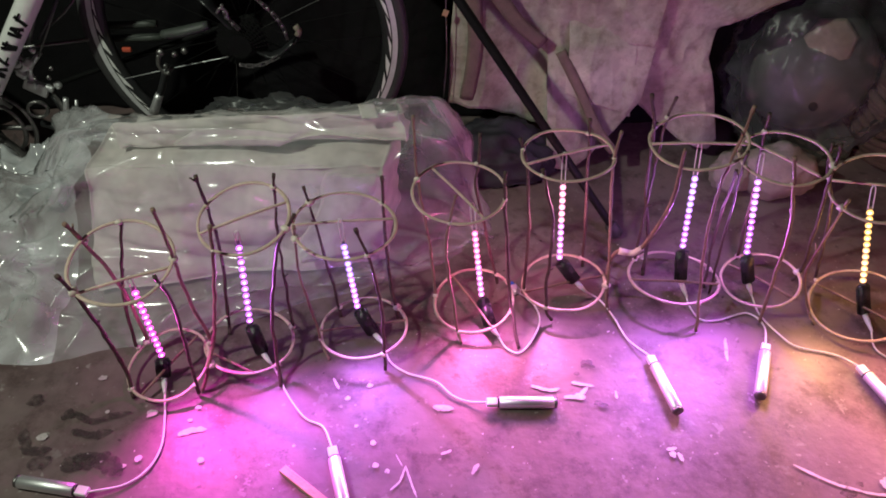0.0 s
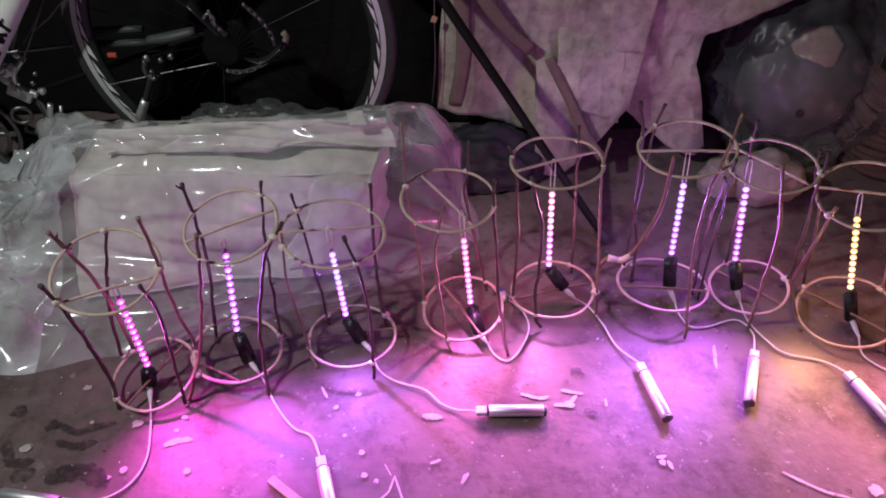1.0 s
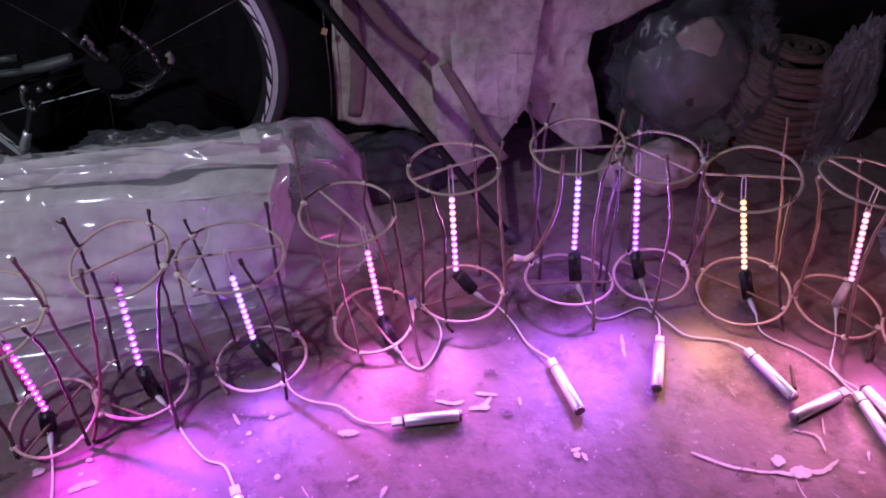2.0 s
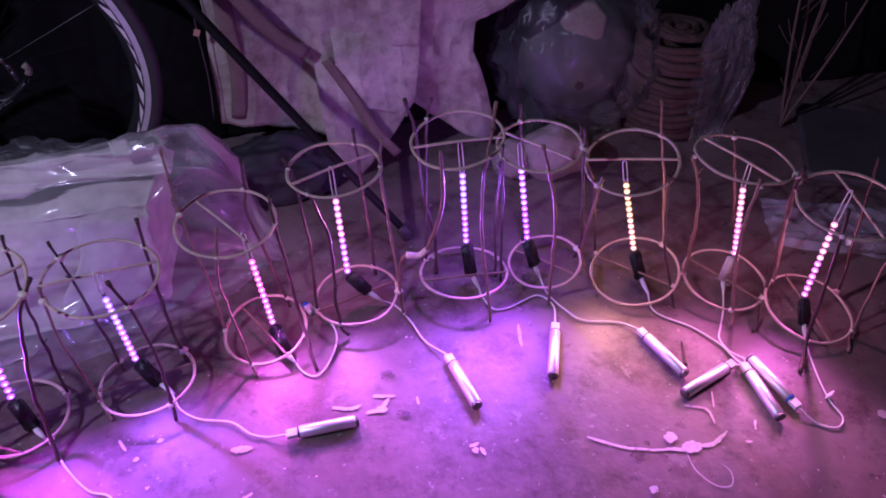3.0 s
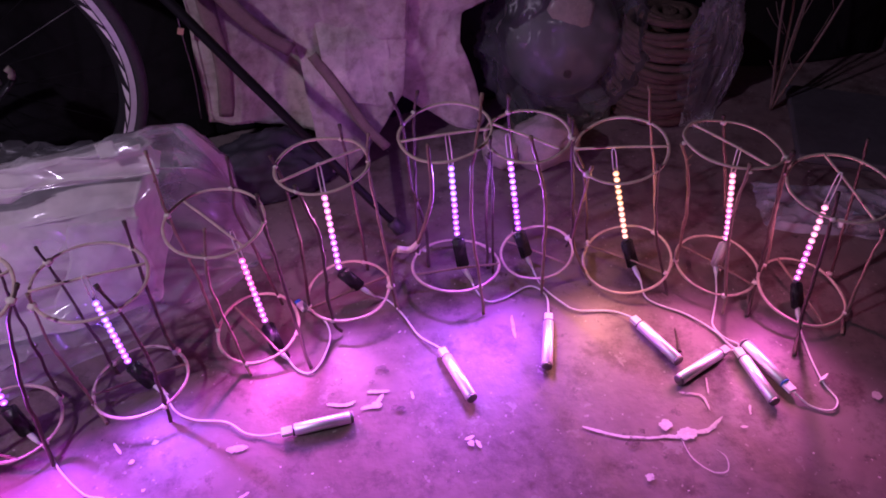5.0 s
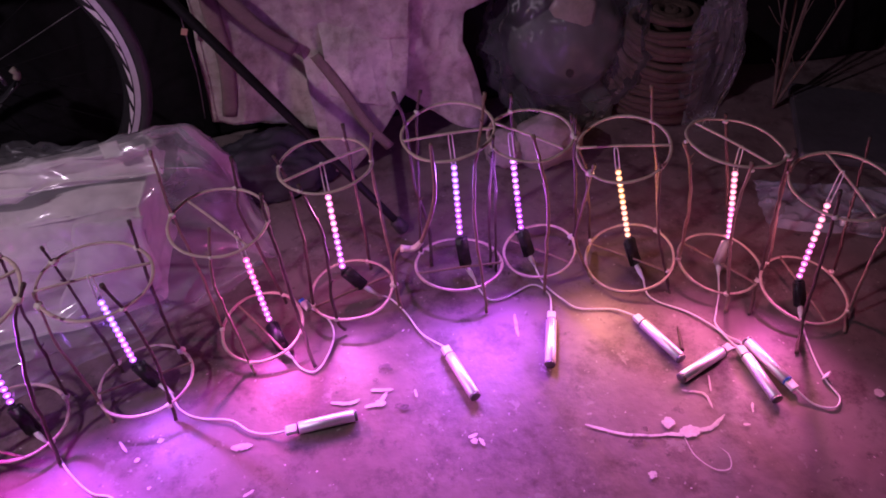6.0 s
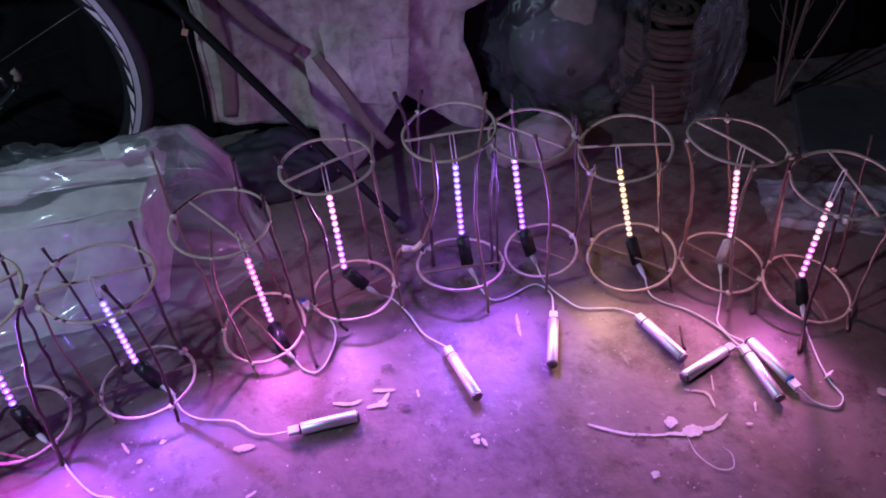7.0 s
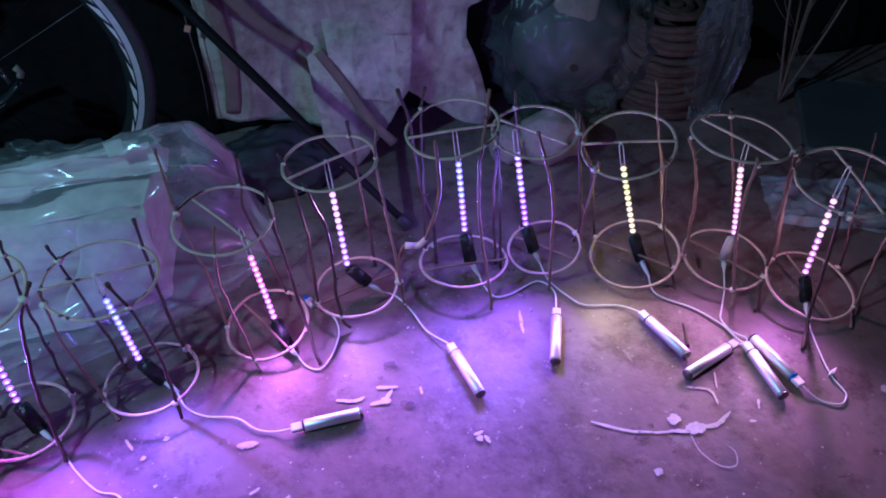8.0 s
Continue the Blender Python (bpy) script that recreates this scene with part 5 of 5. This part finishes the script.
def dry_stems(x, y):
    ob = thing("dry_stems", (x, y, 0), "bunch of dry branching stems standing in the dark", "dried plant")
    for k in range(5):
        a = 0.5 + k * 1.1
        tip = Vector((x + 0.09 * math.cos(a) + 0.03 * (k - 2), y + 0.06 * math.sin(a), 0.42 + 0.05 * (k % 3)))
        mid = Vector((x, y, 0)).lerp(tip, 0.5) + Vector((0.012 * math.sin(k * 2), 0, 0))
        tube("stem", [(x, y, 0.002), mid, tip], lambda t: 0.0042 - 0.002 * t, DRY_STEM, ob, "", 6, 0.02)
        for s in range(4):
            q = Vector((x, y, 0)).lerp(tip, 0.25 + 0.18 * s)
            e = q + Vector((0.05 * math.cos(s * 2.3 + k), 0.03 * math.sin(s * 1.7), 0.05 + 0.01 * s))
            tube("side_stem", [q, (q + e) / 2 + Vector((0, 0, -0.006)), e], 0.0009, DRY_STEM, ob, "", 5, 0.02)
    return ob


dry_stems(1.39, 1.47)


def dark_board():
    ob = box("dark_board", (0.5, 0.34, 0.022), SLATE, None, Matrix.Translation((1.62, 1.28, 0.012)) @ pose(0, 0, 0, 0, 0, -28), 0.006)
    tagged(ob, "dark bluish flat board lying on the floor", "board")


dark_board()


def clear_tube(a, b):
    ob = thing("bottle", Vector(a).lerp(Vector(b), 0.5), "clear narrow plastic bottle lying on the floor", "bottle")
    ln = (Vector(b) - Vector(a)).length
    turned("bottle_body", [(0.008, 0), (0.02, 0.01), (0.022, 0.03), (0.022, ln - 0.02), (0.015, ln)], FILM, ob, along(a, b), "", 20)
    turned("bottle_cap", [(0.01, 0), (0.01, 0.016)], WHITE_PLASTIC, ob, along(a, b) @ Matrix.Translation((0, 0, -0.014)), "white cap", 16)


clear_tube((1.27, 1.0, 0.024), (1.46, 0.93, 0.024))


# ---- marks and scraps on the floor ----
HEIGHT = itertools.count()


def thin():
    """Each mark lies a hair above the one before."""
    return 0.0007 + 0.00003 * next(HEIGHT)


def splash(points, width, label="pale dried paint splash on the cement floor", mat=None):
    """A thin ragged film of paint along a line."""
    line = glide([(x, y, 0.0) for x, y in points], 0.003)
    k, n, z = points[0][0] * 40, len(line), thin()
    vv, ff = [], []
    for i, q in enumerate(line):
        ahead = (line[min(i + 1, n - 1)] - line[max(i - 1, 0)]).normalized()
        side, t = Vector((-ahead.y, ahead.x, 0)), i / max(1, n - 1)
        for s, o in ((-1, 0.0), (1, 5.0)):
            w = width * (0.55 + 0.7 * abs(noise.noise(Vector((t * 6, k, o)))) + 0.3 * abs(noise.noise(Vector((q.x * 90, q.y * 90, o)))) + 0.7 * max(0, 1 - t * 7))
            w *= min(1, 0.2 + 5 * t, 0.2 + 5 * (1 - t))
            vv.append((q.x + side.x * s * w, q.y + side.y * s * w, z))
    for i in range(n - 1):
        ff.append((2 * i, 2 * i + 1, 2 * i + 3, 2 * i + 2))
    tagged(piece("paint_splash", vv, ff, mat or LIMEWASH, None, "", False), label, "paint splash")


def spot(x, y, r, mat, label, name="floor_spot"):
    """A thin round drop with a ragged edge."""
    n, z = 26, thin()
    vv = []
    for i in range(n):
        a = 2 * math.pi * i / n
        c = Vector((math.cos(a), math.sin(a), 0))
        q = r * (1 + 0.45 * noise.noise(c * 1.3 + Vector((x * 31, 0, y * 17))) + 0.25 * noise.noise(c * 4 + Vector((x * 9, y * 9, 0))))
        vv.append((x + q * c.x, y + q * c.y * 0.9, z))
    tagged(piece(name, vv, [tuple(range(n))], mat, None, "", False), label, "stain")


splash([(-0.436, 0.698), (-0.415, 0.707), (-0.392, 0.710)], 0.007)
splash([(-0.020, 0.764), (0.009, 0.764)], 0.008)
splash([(0.145, 0.816), (0.169, 0.808), (0.189, 0.806)], 0.004)
splash([(-0.083, 0.609), (-0.069, 0.625), (-0.062, 0.652)], 0.002)
splash([(-0.062, 0.652), (-0.053, 0.626), (-0.041, 0.597)], 0.002)
splash([(-0.079, 0.672), (-0.067, 0.651)], 0.0012)
splash([(0.550, 0.673), (0.570, 0.660), (0.606, 0.640), (0.645, 0.628)], 0.0035)
splash([(0.64, 0.629), (0.66, 0.625), (0.69, 0.622)], 0.003)
splash([(0.671, 0.624), (0.695, 0.618), (0.715, 0.622), (0.746, 0.617), (0.785, 0.636)], 0.0048)
splash([(0.698, 0.613), (0.699, 0.577), (0.718, 0.547), (0.742, 0.543), (0.752, 0.565), (0.743, 0.583)], 0.0014)
splash([(0.737, 0.699), (0.771, 0.683), (0.771, 0.652)], 0.0025)
splash([(0.798, 0.716), (0.785, 0.684)], 0.002)
splash([(0.150, 0.814), (0.174, 0.807), (0.194, 0.811)], 0.004)
splash([(0.200, 0.793), (0.222, 0.795), (0.243, 0.815)], 0.005)
splash([(0.216, 0.825), (0.254, 0.818)], 0.004)
splash([(0.290, 0.809), (0.290, 0.792)], 0.003)
splash([(0.355, 0.694), (0.372, 0.698)], 0.004)
splash([(0.372, 0.689), (0.377, 0.673)], 0.004)
splash([(-0.023, 0.765), (0.012, 0.763)], 0.006)
splash([(0.511, 0.936), (0.505, 0.909), (0.501, 0.880)], 0.0035)
splash([(0.842, 0.647), (0.832, 0.628)], 0.0025)
splash([(0.804, 0.611), (0.816, 0.608)], 0.003)
splash([(-0.199, 0.821), (-0.186, 0.797)], 0.003)
splash([(-0.007, 0.674), (0.010, 0.682)], 0.003)
splash([(0.042, 0.640), (0.053, 0.659)], 0.004)
spot(-0.492, 0.737, 0.008, LIMEWASH, "small pale paint drop on the cement floor", "paint_drop")
spot(-0.416, 0.752, 0.005, LIMEWASH, "small pale paint drop on the cement floor", "paint_drop")
spot(-0.423, 0.726, 0.004, LIMEWASH, "small pale paint drop on the cement floor", "paint_drop")
spot(-0.485, 0.652, 0.006, LIMEWASH, "small pale paint drop on the cement floor", "paint_drop")
spot(-0.504, 0.638, 0.004, LIMEWASH, "small pale paint drop on the cement floor", "paint_drop")
spot(-0.566, 0.738, 0.004, LIMEWASH, "small pale paint drop on the cement floor", "paint_drop")
spot(-0.386, 0.652, 0.006, LIMEWASH, "small pale paint drop on the cement floor", "paint_drop")
spot(-0.599, 0.808, 0.006, LIMEWASH, "small pale paint drop on the cement floor", "paint_drop")
spot(-0.134, 0.807, 0.005, LIMEWASH, "small pale paint drop on the cement floor", "paint_drop")
spot(-0.169, 0.778, 0.0045, LIMEWASH, "small pale paint drop on the cement floor", "paint_drop")
spot(-0.117, 0.692, 0.005, LIMEWASH, "small pale paint drop on the cement floor", "paint_drop")
spot(-0.109, 0.651, 0.005, LIMEWASH, "small pale paint drop on the cement floor", "paint_drop")
spot(-0.090, 0.641, 0.004, LIMEWASH, "small pale paint drop on the cement floor", "paint_drop")
spot(0.685, 0.644, 0.011, LIMEWASH, "small pale paint drop on the cement floor", "paint_drop")
spot(0.618, 0.561, 0.007, LIMEWASH, "small pale paint drop on the cement floor", "paint_drop")
spot(1.063, 0.612, 0.009, LIMEWASH, "small pale paint drop on the cement floor", "paint_drop")
spot(0.712, 0.62, 0.014, LIMEWASH, "small pale paint drop on the cement floor", "paint_drop")
spot(0.226, 0.794, 0.009, LIMEWASH, "small pale paint drop on the cement floor", "paint_drop")
spot(-0.148, 0.723, 0.003, LIMEWASH, "small pale paint drop on the cement floor", "paint_drop")
spot(-0.653, 0.686, 0.008, LIMEWASH, "small pale paint drop on the cement floor", "paint_drop")
spot(-0.244, 0.682, 0.003, LIMEWASH, "small pale paint drop on the cement floor", "paint_drop")
spot(0.363, 0.685, 0.006, LIMEWASH, "small pale paint drop on the cement floor", "paint_drop")
spot(0.247, 0.864, 0.012, OIL, "dark oily spot on the cement floor", "oil_spot")
spot(0.227, 0.843, 0.005, OIL, "dark oily spot on the cement floor", "oil_spot")
spot(0.258, 0.781, 0.008, OIL, "dark oily spot on the cement floor", "oil_spot")
spot(-0.694, 0.757, 0.014, OIL, "dark oily spot on the cement floor", "oil_spot")
spot(-0.630, 0.730, 0.012, OIL, "dark oily spot on the cement floor", "oil_spot")
spot(-0.637, 0.639, 0.016, OIL, "dark oily spot on the cement floor", "oil_spot")
spot(0.265, 0.777, 0.007, OIL, "dark oily spot on the cement floor", "oil_spot")
spot(0.158, 0.833, 0.003, OIL, "dark oily spot on the cement floor", "oil_spot")
spot(0.299, 0.731, 0.003, OIL, "dark oily spot on the cement floor", "oil_spot")
spot(0.619, 0.624, 0.012, OIL, "dark oily spot on the cement floor", "oil_spot")
spot(0.641, 0.641, 0.006, OIL, "dark oily spot on the cement floor", "oil_spot")
spot(-0.567, 0.642, 0.018, OIL, "dark oily spot on the cement floor", "oil_spot")
splash([(-0.60, 0.63), (-0.565, 0.648), (-0.53, 0.64), (-0.5, 0.622)], 0.02, "broad brown stain soaked into the cement floor", OIL)
splash([(-0.62, 0.735), (-0.585, 0.718), (-0.555, 0.73), (-0.525, 0.738)], 0.008, "dark brown smear on the cement floor", OIL)
splash([(-0.61, 0.70), (-0.575, 0.692), (-0.545, 0.702)], 0.009, "dark brown smear on the cement floor", OIL)
splash([(-0.69, 0.70), (-0.665, 0.66), (-0.63, 0.665)], 0.01, "dark brown smear on the cement floor", OIL)
WOOD_ENDS = ((-0.253, 0.638), (-0.176, 0.581))
TAG_AT = (0.993, 0.663, 0.008)
PLUG_AT = ((0.128, 1.047, 0.012), (0.118, 1.066, 0.012))
BRANCH = [(0.364, 0.988, 0.38), (0.378, 1.027, 0.238), (0.358, 1.057, 0.112), (0.344, 1.064, 0.092), (0.32, 1.07, 0.092), (0.309, 1.078, 0.049), (0.306, 1.04, 0.002), (0.306, 0.997, 0.002)]


def scatter(name, count, mat, label, low, high, seed):
    """Many tiny flecks, one joined mesh."""
    rng = random.Random(seed)
    vv, ff, z = [], [], thin()
    for _ in range(count):
        x, y, r = rng.uniform(-0.9, 1.4), rng.uniform(0.3, 1.3), rng.uniform(low, high) * rng.choice((0.5, 0.7, 1.0))
        a0, st, b = rng.uniform(0, 6.3), rng.uniform(1.0, 2.2), len(vv)
        for k in range(7):
            a = 2 * math.pi * k / 7
            q = Vector((r * st * math.cos(a) * rng.uniform(0.7, 1.2), r * math.sin(a) * rng.uniform(0.7, 1.2), 0))
            q.rotate(Euler((0, 0, a0)))
            vv.append((x + q.x, y + q.y, z))
        ff.append(tuple(range(b, b + 7)))
    tagged(piece(name, vv, ff, mat, None, "", False), label, "specks", kind="stuff")


scatter("pale_specks", 170, LIMEWASH, "tiny pale paint specks scattered over the floor", 0.0008, 0.0024, 3)
scatter("dark_specks", 110, OIL, "tiny dark grit specks scattered over the floor", 0.0008, 0.0024, 5)

# a planed stick on the floor
(ax, ay), (bx, by) = WOOD_ENDS
run = Vector((bx - ax, by - ay, 0))
lath = box("wooden_lath", (run.length, 0.014, 0.008), WOOD, None, Matrix.Translation(((ax + bx) / 2, (ay + by) / 2, 0.0045)) @ pose(0, 0, 0, 0, 0, math.degrees(math.atan2(run.y, run.x))), 0.0012)
tagged(lath, "short planed pinkish wooden lath on the floor", "lath")

# white tab on a cable and a loose plug with a blue tip
tab = box("cable_tab", (0.014, 0.003, 0.016), WHITE_PLASTIC, None, Matrix.Translation(TAG_AT) @ pose(0, 0, 0, 20, 0, 35), 0.001)
tagged(tab, "small white plastic tab on a cable", "cable tab")
p0, p1 = Vector(PLUG_AT[0]), Vector(PLUG_AT[1])
plug = thing("loose_plug", (p0.x, p0.y, 0), "white plug with a blue tip beside a lantern", "plug")
tie = along(p0, p1)
box("plug_body", (0.015, 0.009, 0.022), WHITE_PLASTIC, plug, Matrix.Translation((0, 0, -0.006)) @ tie, 0.002)
# this block is coloured blue in place of a small blue light
box("blue_light_tip", (0.011, 0.005, 0.01), BLUE_END, plug, Matrix.Translation((0, 0, -0.006)) @ tie @ Matrix.Translation((0, 0, 0.015)), 0.0008, "blue tip coloured for a small light")

# a crooked forked branch with a pale peeled knuckle
crook = thing("crooked_branch", BRANCH[-1], "crooked bark branch with a pale peeled knuckle", "branch")
tube("limb", BRANCH, lambda t: 0.0028 + 0.0012 * math.sin(t * 3.1), STICK, crook, "", 8, 0.006)
tube("peeled_knuckle", [BRANCH[2], BRANCH[3], BRANCH[4]], lambda t: 0.0052 + 0.002 * t, GLUE, crook, "pale peeled knuckle", 10, 0.005)
